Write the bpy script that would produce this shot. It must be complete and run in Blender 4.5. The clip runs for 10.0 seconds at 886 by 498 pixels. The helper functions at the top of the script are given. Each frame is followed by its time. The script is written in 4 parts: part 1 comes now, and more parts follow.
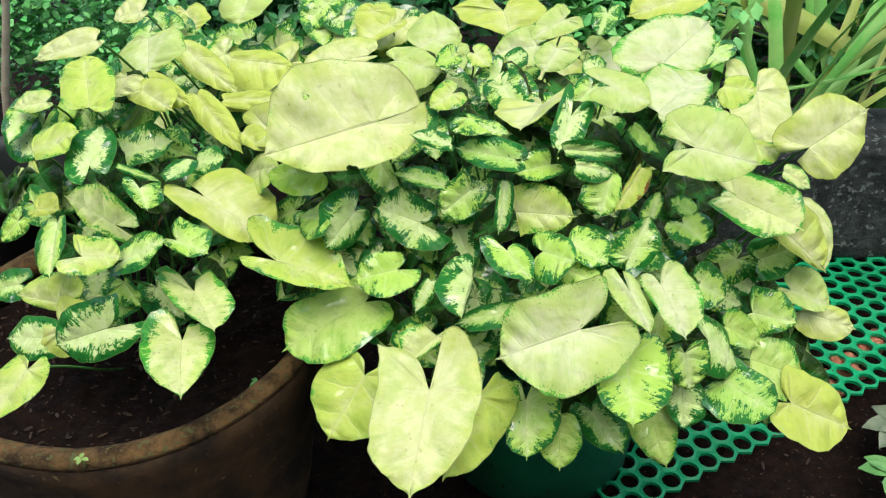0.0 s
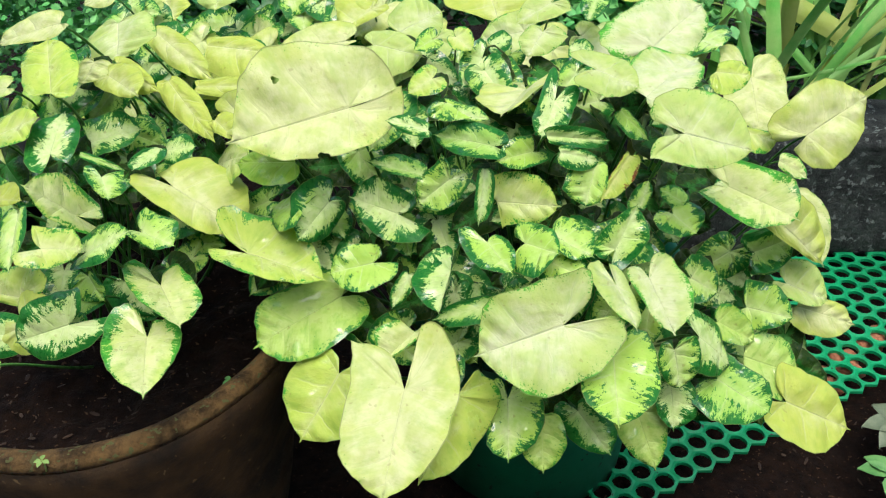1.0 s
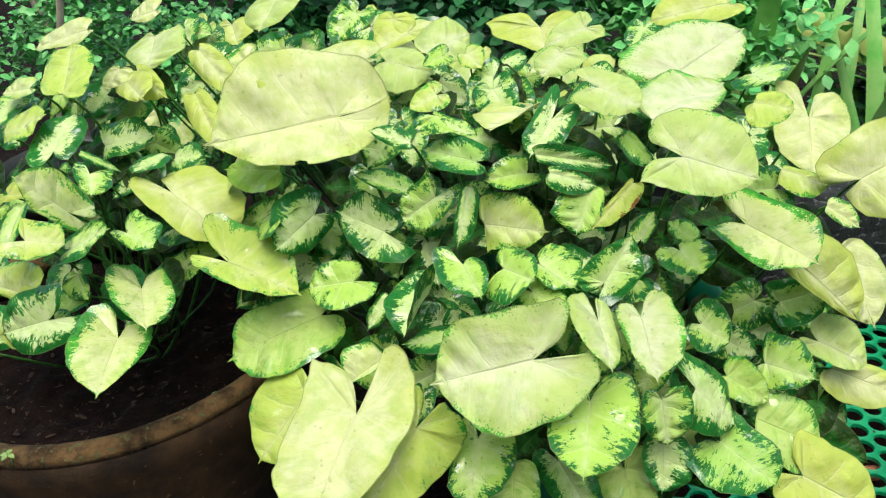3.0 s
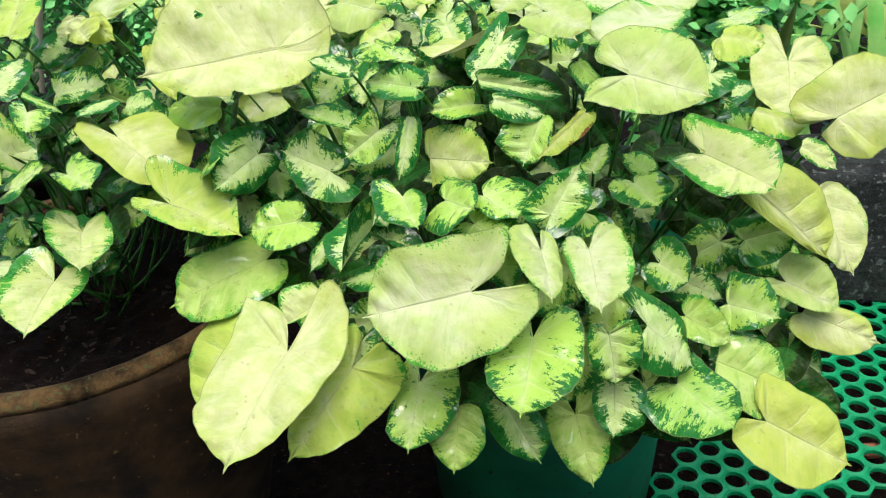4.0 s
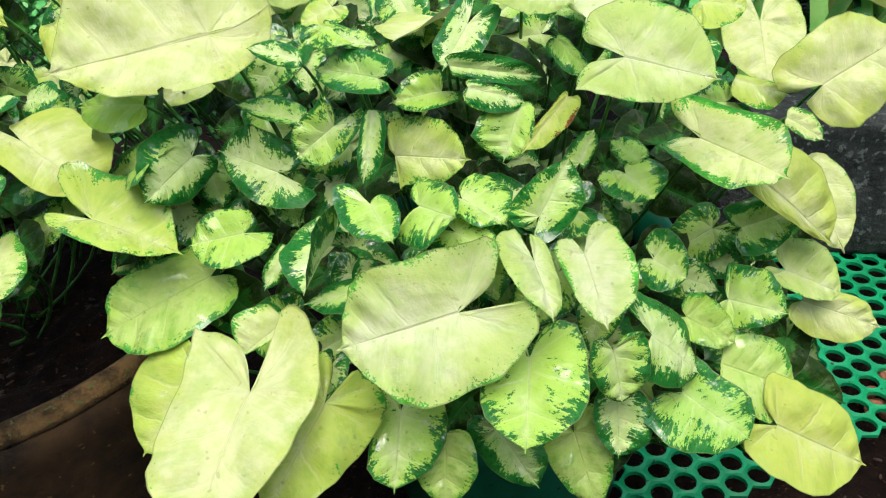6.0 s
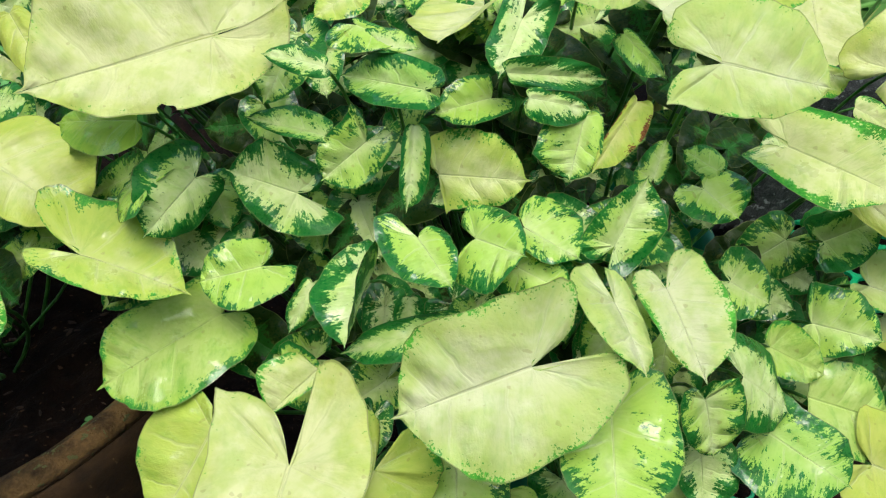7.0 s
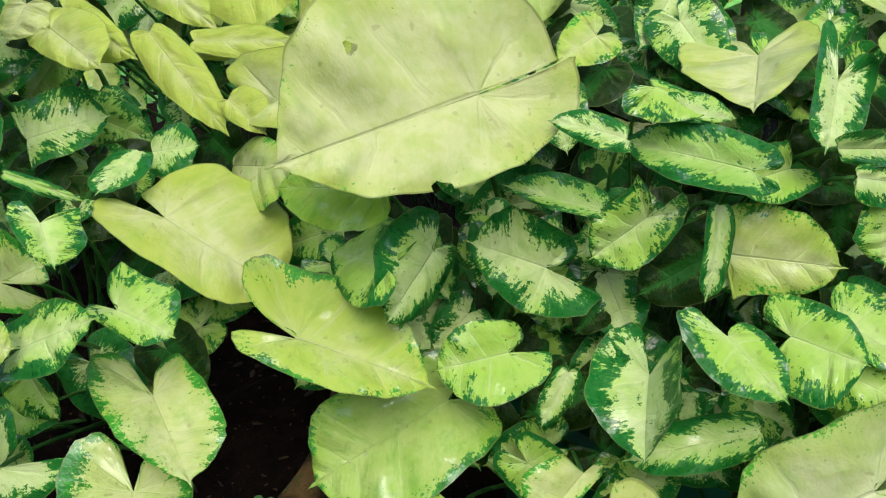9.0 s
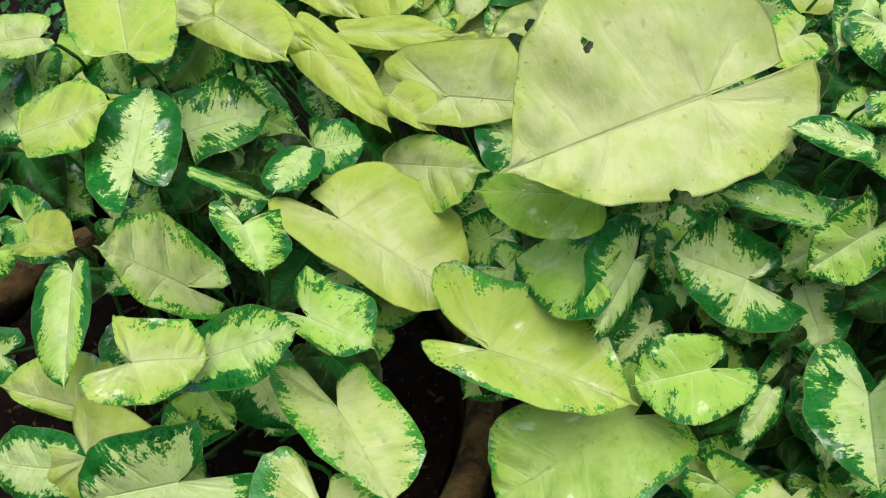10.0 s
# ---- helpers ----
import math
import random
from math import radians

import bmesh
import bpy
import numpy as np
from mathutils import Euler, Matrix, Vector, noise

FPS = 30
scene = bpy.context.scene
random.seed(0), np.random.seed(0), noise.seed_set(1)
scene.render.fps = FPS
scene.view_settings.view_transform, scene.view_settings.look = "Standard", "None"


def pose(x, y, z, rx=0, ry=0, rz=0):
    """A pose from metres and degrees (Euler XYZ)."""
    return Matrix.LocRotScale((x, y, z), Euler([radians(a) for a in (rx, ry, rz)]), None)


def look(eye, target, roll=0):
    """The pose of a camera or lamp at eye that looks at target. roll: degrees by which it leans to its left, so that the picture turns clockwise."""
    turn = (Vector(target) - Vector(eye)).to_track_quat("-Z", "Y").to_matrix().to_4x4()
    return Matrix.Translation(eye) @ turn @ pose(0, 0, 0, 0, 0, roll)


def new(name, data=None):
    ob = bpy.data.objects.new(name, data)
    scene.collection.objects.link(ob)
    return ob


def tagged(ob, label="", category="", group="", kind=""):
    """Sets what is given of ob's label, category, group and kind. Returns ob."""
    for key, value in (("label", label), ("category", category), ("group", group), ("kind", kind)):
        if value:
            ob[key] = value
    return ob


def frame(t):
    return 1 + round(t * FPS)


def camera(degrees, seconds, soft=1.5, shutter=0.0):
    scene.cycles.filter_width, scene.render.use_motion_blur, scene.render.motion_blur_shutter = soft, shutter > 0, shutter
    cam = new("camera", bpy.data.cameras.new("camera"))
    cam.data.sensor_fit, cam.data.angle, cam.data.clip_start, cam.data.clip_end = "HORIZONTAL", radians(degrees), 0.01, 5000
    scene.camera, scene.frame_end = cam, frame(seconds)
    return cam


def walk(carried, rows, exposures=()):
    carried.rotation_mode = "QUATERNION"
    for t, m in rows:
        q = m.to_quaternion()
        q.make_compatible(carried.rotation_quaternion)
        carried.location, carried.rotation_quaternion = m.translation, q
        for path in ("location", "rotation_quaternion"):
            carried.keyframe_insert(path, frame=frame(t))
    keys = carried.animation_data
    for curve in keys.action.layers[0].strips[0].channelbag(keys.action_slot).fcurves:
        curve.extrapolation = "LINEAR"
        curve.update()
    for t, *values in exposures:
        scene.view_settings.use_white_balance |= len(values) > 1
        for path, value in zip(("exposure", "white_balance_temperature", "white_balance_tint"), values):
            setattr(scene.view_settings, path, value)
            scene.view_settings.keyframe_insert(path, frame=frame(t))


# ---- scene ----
cam = camera(55.3, 10.0, soft=1.15)
PATH = [
    (0, (0.03, -0.011, 0.767), (-0.053, 1.628, -0.376), -1.1),
    (0.5, (0.033, -0.003, 0.758), (-0.048, 1.635, -0.387), -1.1),
    (1, (0.044, 0.01, 0.748), (-0.041, 1.646, -0.4), -1.2),
    (1.5, (0.069, 0.017, 0.74), (-0.087, 1.657, -0.395), -1.9),
    (2, (0.096, 0.02, 0.727), (-0.14, 1.66, -0.393), -2.6),
    (3.5, (0.157, 0.044, 0.681), (-0.282, 1.726, -0.308), -3.0),
    (4, (0.179, 0.047, 0.652), (-0.275, 1.722, -0.341), -3.7),
    (4.5, (0.173, 0.059, 0.649), (-0.234, 1.742, -0.35), -4.4),
    (5, (0.172, 0.064, 0.643), (-0.187, 1.75, -0.372), -4.0),
    (6.5, (0.109, 0.138, 0.657), (-0.09, 1.746, -0.515), -3.6),
    (7, (0.085, 0.171, 0.655), (-0.061, 1.747, -0.567), -3.3),
    (7.5, (0.068, 0.192, 0.658), (-0.047, 1.743, -0.599), -3.0),
    (8, (0.034, 0.205, 0.665), (-0.048, 1.75, -0.603), -2.3),
    (8.5, (-0.006, 0.218, 0.668), (-0.079, 1.752, -0.613), -1.8),
    (9, (-0.048, 0.236, 0.668), (-0.082, 1.756, -0.632), -0.5),
    (9.5, (-0.087, 0.244, 0.662), (-0.123, 1.766, -0.635), 0.0),
    (10, (-0.128, 0.252, 0.661), (-0.144, 1.758, -0.655), 1.0),
]
walk(cam, [(t, look(eye, target, roll)) for t, eye, target, roll in PATH], [(0, 0.85, 6500, 10), (5, 0.90, 6500, 10), (6.5, 0.83, 6500, 10), (7.5, 0.56, 6600, 6), (8, 0.50, 6600, 6), (10, 0.52, 6600, 3)])

# ---- light ----
world = bpy.data.worlds.new("overcast_sky")
scene.world = world
world.use_nodes = True
wn = world.node_tree.nodes
sky = wn.new("ShaderNodeTexSky")
sky.sky_type = "NISHITA"
sky.sun_disc = False
sky.sun_elevation, sky.sun_rotation = radians(72), radians(170)
sky.air_density, sky.dust_density = 1.0, 4.0
wn["Background"].inputs["Strength"].default_value = 0.15
world.node_tree.links.new(sky.outputs[0], wn["Background"].inputs["Color"])
sun_data = bpy.data.lights.new("sun", "SUN")
sun_data.energy, sun_data.angle, sun_data.color = 1.15, radians(50), (0.98, 1.0, 0.95)
sun = new("sun", sun_data)
sun.matrix_world = look((0.25, -0.35, 3), (0.1, 0.5, 0.0))

# ---- materials ----
def node_material(name):
    m = bpy.data.materials.new(name)
    m.use_nodes = True
    return m, m.node_tree.nodes, m.node_tree.links, m.node_tree.nodes["Principled BSDF"]


class Graph:
    """Short hand for node graphs."""

    def __init__(self, name):
        self.mat, self.n, self.l, self.bsdf = node_material(name)

    def plug(self, value, socket):
        if isinstance(value, bpy.types.NodeSocket):
            self.l.new(value, socket)
        elif isinstance(value, tuple) and socket.type == "RGBA":
            socket.default_value = (*value, 1.0)
        else:
            socket.default_value = value

    def math(self, op, a, b=0.0, clamp=False):
        n = self.n.new("ShaderNodeMath")
        n.operation, n.use_clamp = op, clamp
        self.plug(a, n.inputs[0])
        self.plug(b, n.inputs[1])
        return n.outputs[0]

    def ramp(self, x, lo, hi, a=0.0, b=1.0):
        n = self.n.new("ShaderNodeMapRange")
        n.interpolation_type = "SMOOTHSTEP"
        for v, s in zip((x, lo, hi, a, b), n.inputs):
            self.plug(v, s)
        return n.outputs[0]

    def mix(self, f, a, b):
        n = self.n.new("ShaderNodeMix")
        n.data_type = "RGBA"
        self.plug(f, n.inputs[0])
        self.plug(a, n.inputs[6])
        self.plug(b, n.inputs[7])
        return n.outputs[2]

    def attr(self, name):
        n = self.n.new("ShaderNodeAttribute")
        n.attribute_name = name
        return n.outputs["Fac"]

    def vec(self, x, y, z):
        n = self.n.new("ShaderNodeCombineXYZ")
        for v, s in zip((x, y, z), n.inputs):
            self.plug(v, s)
        return n.outputs[0]

    def noise(self, scale, detail=3.0, rough=0.55, vector=None, kind="ShaderNodeTexNoise"):
        n = self.n.new(kind)
        n.inputs["Scale"].default_value = scale
        if "Detail" in n.inputs:
            n.inputs["Detail"].default_value = detail
            n.inputs["Roughness"].default_value = rough
        if vector is None:
            vector = self.coords()
        self.l.new(vector, n.inputs["Vector"])
        return n.outputs["Fac"] if "Fac" in n.outputs else n.outputs["Distance"]

    def coords(self):
        n = self.n.new("ShaderNodeTexCoord")
        return n.outputs["Object"]

    def rand(self):
        return self.n.new("ShaderNodeObjectInfo").outputs["Random"]

    def bump(self, height, strength, distance):
        n = self.n.new("ShaderNodeBump")
        n.inputs["Strength"].default_value = strength
        n.inputs["Distance"].default_value = distance
        self.l.new(height, n.inputs["Height"])
        self.l.new(n.outputs[0], self.bsdf.inputs["Normal"])
        return n.outputs[0]


def leaf_material(name, body, core, margin, start, soft, streak, speck, spread, rough=0.42, mottle=0.5):
    """Leaf blade: body colour, pale core along the veins, green margin that feathers inwards along them."""
    g = Graph(name)
    r, s, rnd = g.attr("rim"), g.attr("run"), g.rand()
    seed = g.math("MULTIPLY", rnd, 60.0)
    n1 = g.noise(1.0, 5.0, 0.72, g.vec(g.math("MULTIPLY", s, 62.0), g.math("MULTIPLY", r, 4.5), seed))
    blot = g.noise(1.0, 2.0, 0.5, g.vec(g.math("MULTIPLY", s, 7.0), g.math("MULTIPLY", r, 1.8), g.math("MULTIPLY", rnd, 90.0)))
    cloud = g.noise(1.0, 4.0, 0.62, g.vec(g.math("MULTIPLY", s, 26.0), g.math("MULTIPLY", r, 2.2), g.math("MULTIPLY", rnd, 37.0)))
    n2 = g.noise(900.0, 3.0, 0.65)
    m = g.math("ADD", r, g.math("MULTIPLY", g.math("SUBTRACT", n1, 0.5), streak))
    m = g.math("ADD", m, g.math("MULTIPLY", g.math("SUBTRACT", n2, 0.5), speck))
    m = g.math("ADD", m, g.math("MULTIPLY", g.math("SUBTRACT", blot, 0.5), spread))
    m = g.math("ADD", m, g.math("MULTIPLY", g.math("SUBTRACT", rnd, 0.5), 0.22))
    # side veins run with "run", the midrib lies where "rim" is nil
    ph = g.math("FRACT", g.math("ADD", g.math("MULTIPLY", s, 6.0), g.math("MULTIPLY", g.math("SUBTRACT", blot, 0.5), 0.3)))
    d = g.math("ABSOLUTE", g.math("SUBTRACT", ph, 0.5))
    m = g.math("SUBTRACT", m, g.math("MULTIPLY", g.ramp(d, 0.22, 0.02), 0.10))
    mask = g.ramp(m, start, start + soft)
    tone = g.noise(34.0, 4.0, 0.6)
    tone2 = g.math("ADD", g.math("MULTIPLY", tone, 0.9), g.math("MULTIPLY", g.math("SUBTRACT", rnd, 0.5), 0.5))
    tone2 = g.math("SUBTRACT", tone2, g.math("MULTIPLY", g.math("SUBTRACT", r, 0.5), 0.45))
    colour = g.mix(g.ramp(tone2, 0.22, 0.68), body, core)
    mid = (body[0] * 0.46, body[1] * 0.74, body[2] * 0.5)
    lush = (body[0] * 0.80, body[1] * 0.93, body[2] * 0.45)
    colour = g.mix(g.math("MULTIPLY", g.ramp(g.noise(95.0, 3.0, 0.6), 0.40, 0.66), 0.35), colour, lush)
    colour = g.mix(g.math("MULTIPLY", g.ramp(g.math("ADD", cloud, g.math("MULTIPLY", r, 0.12)), 0.50, 0.78), mottle), colour, mid)
    reach = g.math("MULTIPLY", g.ramp(r, 0.97, 0.55), g.ramp(r, 0.02, 0.14))
    vein = g.math("MULTIPLY", g.ramp(d, 0.05, 0.010), reach)
    ph2 = g.math("FRACT", g.math("ADD", g.math("MULTIPLY", s, 41.0), g.math("MULTIPLY", n1, 1.3)))
    fine = g.math("MULTIPLY", g.ramp(g.math("ABSOLUTE", g.math("SUBTRACT", ph2, 0.5)), 0.14, 0.02), g.ramp(r, 0.10, 0.4))
    rib = g.ramp(r, 0.032, 0.010)
    lines = g.math("MAXIMUM", g.math("MULTIPLY", vein, 0.7), rib)
    pale = tuple(min(1.0, c * 1.04 + 0.03) for c in core)
    colour = g.mix(g.math("MULTIPLY", fine, 0.08), colour, mid)
    colour = g.mix(g.math("MULTIPLY", lines, 0.45), colour, pale)
    hair = g.math("MAXIMUM", g.ramp(r, 0.008, 0.003), g.math("MULTIPLY", g.ramp(d, 0.016, 0.005), g.math("MULTIPLY", reach, 0.6)))
    deep = g.ramp(m, start + 0.04, start + 0.34)
    green = g.mix(deep, (margin[0] * 3 + 0.06, margin[1] * 1.7 + 0.05, margin[2] * 1.6 + 0.012), margin)
    green = g.mix(g.math("MULTIPLY", g.ramp(g.noise(85.0, 3.0), 0.38, 0.7), 0.8), green, tuple(c * 0.45 for c in margin))
    green = g.mix(g.math("MULTIPLY", g.ramp(n1, 0.52, 0.70), 0.35), green, (margin[0] * 4 + 0.02, margin[1] * 1.9, margin[2] * 2.0))
    green = g.mix(g.math("MULTIPLY", lines, 0.35), green, (0.10, 0.34, 0.07))
    colour = g.mix(mask, colour, green)
    # loose green flecks inside the margin
    m3 = g.math("ADD", g.math("MULTIPLY", m, 0.5), g.math("MULTIPLY", g.math("SUBTRACT", g.noise(620.0, 2.0, 0.6), 0.5), 1.1))
    flecks = g.math("MULTIPLY", g.ramp(m3, 0.5 * start + 0.10, 0.5 * start + 0.15), 0.8)
    colour = g.mix(flecks, colour, (margin[0] * 2 + 0.02, margin[1] * 1.25, margin[2] * 1.4))
    fleck = g.ramp(g.noise(240.0, 1.0), 0.71, 0.76)
    colour = g.mix(g.math("MULTIPLY", fleck, 0.3), colour, (0.22, 0.20, 0.05))
    colour = g.mix(g.math("MULTIPLY", hair, 0.22), colour, (0.13, 0.19, 0.03))
    colour = g.mix(g.math("MULTIPLY", g.ramp(r, 0.972, 0.99), 0.6), colour, (0.16, 0.20, 0.06))
    g.plug(colour, g.bsdf.inputs["Base Color"])
    wet = g.ramp(g.noise(60.0, 4.0, 0.65), 0.54, 0.61)
    g.plug(g.math("SUBTRACT", rough, g.math("MULTIPLY", wet, 0.18 if rough < 0.40 else 0.10)), g.bsdf.inputs["Roughness"])
    g.plug(g.math("ADD", 0.12, g.math("MULTIPLY", wet, 0.85 if rough < 0.40 else 0.2)), g.bsdf.inputs["Specular IOR Level"])
    quilt = g.math("MULTIPLY", g.ramp(d, 0.0, 0.42), g.math("MULTIPLY", g.ramp(r, 0.06, 0.40), g.ramp(r, 1.0, 0.7)))
    h = g.math("ADD", g.math("MULTIPLY", quilt, 0.9), g.math("MULTIPLY", g.noise(190.0, 4.0, 0.6), 0.5))
    h = g.math("ADD", h, g.math("MULTIPLY", g.noise(45.0, 2.0), 1.6))
    h = g.math("ADD", h, g.math("MULTIPLY", cloud, 0.8))
    h = g.math("SUBTRACT", h, g.math("MULTIPLY", lines, 0.4))
    normal = g.bump(h, 0.55, 0.0015 if rough < 0.40 else 0.0022)
    thin = g.n.new("ShaderNodeBsdfTranslucent")
    g.l.new(colour, thin.inputs["Color"])
    g.l.new(normal, thin.inputs["Normal"])
    both = g.n.new("ShaderNodeMixShader")
    both.inputs[0].default_value = 0.17
    g.l.new(g.bsdf.outputs[0], both.inputs[1])
    g.l.new(thin.outputs[0], both.inputs[2])
    g.l.new(both.outputs[0], g.n["Material Output"].inputs["Surface"])
    return g.mat


def plain_material(name, a, b, scale, rough, bump_scale, bump_depth, speck=None, spec=0.4, strength=0.6):
    """Two-tone grain with relief; speck: colour, scale and threshold of small flecks."""
    g = Graph(name)
    colour = g.mix(g.ramp(g.noise(scale, 5.0, 0.65), 0.32, 0.68), a, b)
    colour = g.mix(g.math("MULTIPLY", g.ramp(g.noise(scale * 0.18, 3.0), 0.45, 0.7), 0.5), colour, tuple(c * 0.45 for c in a))
    if speck:
        colour = g.mix(g.ramp(g.noise(speck[1], 2.0), speck[2], speck[2] + 0.05), colour, speck[0])
    g.plug(colour, g.bsdf.inputs["Base Color"])
    g.plug(g.ramp(g.noise(scale * 0.7, 3.0), 0.3, 0.7, rough - 0.1, min(1.0, rough + 0.1)), g.bsdf.inputs["Roughness"])
    g.bsdf.inputs["Specular IOR Level"].default_value = spec
    g.bump(g.noise(bump_scale, 5.0, 0.7), strength, bump_depth)
    return g.mat


GREEN = (0.002, 0.135, 0.019)
L = leaf_material("leaf_lime", (0.47, 0.55, 0.11), (0.61, 0.65, 0.32), (0.05, 0.30, 0.03), 1.13, 0.04, 0.30, 0.45, 0.5, 0.46, 0.28)
C = leaf_material("leaf_cream", (0.45, 0.56, 0.17), (0.60, 0.65, 0.38), (0.02, 0.25, 0.022), 0.96, 0.04, 0.45, 0.60, 0.6, 0.44, 0.30)
S = leaf_material("leaf_speckled", (0.46, 0.58, 0.11), (0.60, 0.66, 0.30), (0.014, 0.22, 0.020), 0.91, 0.04, 1.0, 0.60, 1.1, 0.38, 0.40)
V = leaf_material("leaf_variegated", (0.40, 0.61, 0.11), (0.61, 0.73, 0.34), GREEN, 0.62, 0.04, 1.9, 0.50, 1.6, 0.30, 0.36)
G = leaf_material("leaf_green", (0.35, 0.57, 0.12), (0.56, 0.69, 0.29), GREEN, 0.50, 0.05, 1.8, 0.45, 1.4, 0.30)
D = leaf_material("leaf_dull", (0.32, 0.50, 0.07), (0.45, 0.60, 0.17), (0.012, 0.19, 0.022), 0.97, 0.05, 1.3, 0.5, 1.2, 0.36, 0.6)
# leaf green taken nearly to black: under-canopy shade put into the colour
U = leaf_material("leaf_green_painted_shade", (0.012, 0.10, 0.013), (0.04, 0.19, 0.03), (0.0015, 0.04, 0.005), 0.30, 0.10, 1.1, 0.35, 0.9, 0.45)
B = leaf_material("leaf_browned", (0.40, 0.50, 0.09), (0.54, 0.57, 0.22), (0.06, 0.03, 0.010), 0.95, 0.06, 0.5, 0.5, 0.9)
stalk_mat = plain_material("stalk_green", (0.03, 0.15, 0.022), (0.08, 0.24, 0.04), 120.0, 0.4, 300.0, 0.0006)
# weathered clay, darkened further: shade on the pot wall is in the colour
clay_mat = plain_material("clay_weathered_shade_dark", (0.062, 0.034, 0.012), (0.008, 0.005, 0.0025), 24.0, 0.85, 260.0, 0.002, ((0.14, 0.09, 0.04), 170.0, 0.68), 0.3, 1.0)
# moss flecks on ochre that is lightened to paint in top light
clay_rim_mat = plain_material("clay_rim_mossy_lit", (0.22, 0.13, 0.045), (0.030, 0.018, 0.007), 60.0, 0.9, 200.0, 0.007, ((0.12, 0.13, 0.045), 190.0, 0.60), 0.3, 1.0)
soil_mat = plain_material("soil_dark", (0.014, 0.007, 0.004), (0.004, 0.0022, 0.0015), 80.0, 0.9, 190.0, 0.006, ((0.07, 0.04, 0.022), 240.0, 0.66), 0.1, 1.0)
litter_mat = plain_material("litter_brown", (0.05, 0.028, 0.014), (0.014, 0.008, 0.005), 90.0, 0.8, 200.0, 0.001)
plastic_mat = plain_material("green_plastic", (0.004, 0.30, 0.11), (0.003, 0.22, 0.08), 25.0, 0.38, 90.0, 0.0006, ((0.03, 0.03, 0.015), 120.0, 0.68))
pot_plastic_mat = plain_material("green_pot_plastic", (0.006, 0.19, 0.085), (0.004, 0.13, 0.06), 18.0, 0.42, 90.0, 0.0004, ((0.02, 0.02, 0.012), 90.0, 0.68))
stone_mat = plain_material("black_stone", (0.045, 0.054, 0.050), (0.012, 0.015, 0.014), 38.0, 0.75, 90.0, 0.008, ((0.12, 0.14, 0.13), 110.0, 0.60), 0.3, 1.0)
pebble_mat = plain_material("brick_rubble", (0.42, 0.17, 0.08), (0.28, 0.11, 0.06), 60.0, 0.8, 220.0, 0.001)
strap_mat = plain_material("strap_leaf_green", (0.14, 0.50, 0.085), (0.40, 0.66, 0.20), 14.0, 0.4, 160.0, 0.0008)
strap_lime_mat = plain_material("strap_leaf_lime", (0.42, 0.54, 0.10), (0.55, 0.64, 0.22), 14.0, 0.4, 160.0, 0.0008)
weed_mat = plain_material("weed_green", (0.06, 0.20, 0.05), (0.12, 0.30, 0.08), 50.0, 0.5, 160.0, 0.0006)
grey_weed_mat = plain_material("grey_weed", (0.10, 0.14, 0.08), (0.16, 0.20, 0.12), 50.0, 0.5, 160.0, 0.0006)
bark_mat = plain_material("pale_stick", (0.42, 0.38, 0.27), (0.30, 0.27, 0.18), 60.0, 0.7, 160.0, 0.001)
wall_mat = plain_material("sky_block_plaster", (0.16, 0.15, 0.12), (0.10, 0.095, 0.08), 4.0, 0.85, 60.0, 0.003)

# ---- building helpers ----
rng = random.Random(7)


def mesh_object(name, verts, faces, material, parent=None, smooth=True, attributes=None):
    me = bpy.data.meshes.new(name)
    me.from_pydata(verts, [], faces)
    for key, values in (attributes or {}).items():
        me.attributes.new(key, "FLOAT", "POINT").data.foreach_set("value", values)
    if smooth:
        me.shade_smooth()
    me.materials.append(material)
    ob = new(name, me)
    if parent is not None:
        ob.parent = parent
    return ob


def part(name, bm, material, parent, label="", smooth=True):
    me = bpy.data.meshes.new(name)
    bm.to_mesh(me)
    bm.free()
    if smooth:
        me.shade_smooth()
    me.materials.append(material)
    ob = new(name, me)
    ob.parent = parent
    return tagged(ob, label)


def tube_data(points, radii, sides=7):
    """Vertices and faces of a tapered tube along points."""
    verts, faces = [], []
    for i, p in enumerate(points):
        a, b = points[max(i - 1, 0)], points[min(i + 1, len(points) - 1)]
        q = (b - a).to_track_quat("Z", "Y")
        for k in range(sides):
            w = 2 * math.pi * k / sides
            verts.append(p + q @ Vector((radii[i] * math.cos(w), radii[i] * math.sin(w), 0)))
    for i in range(len(points) - 1):
        for k in range(sides):
            j = (k + 1) % sides
            faces.append((i * sides + k, i * sides + j, (i + 1) * sides + j, (i + 1) * sides + k))
    faces.append(tuple(range(sides))[::-1])
    faces.append(tuple((len(points) - 1) * sides + k for k in range(sides)))
    return verts, faces


def bezier(a, b, c, d, steps):
    return [(1 - t) ** 3 * a + 3 * t * (1 - t) ** 2 * b + 3 * t * t * (1 - t) * c + t ** 3 * d for t in [i / steps for i in range(steps + 1)]]


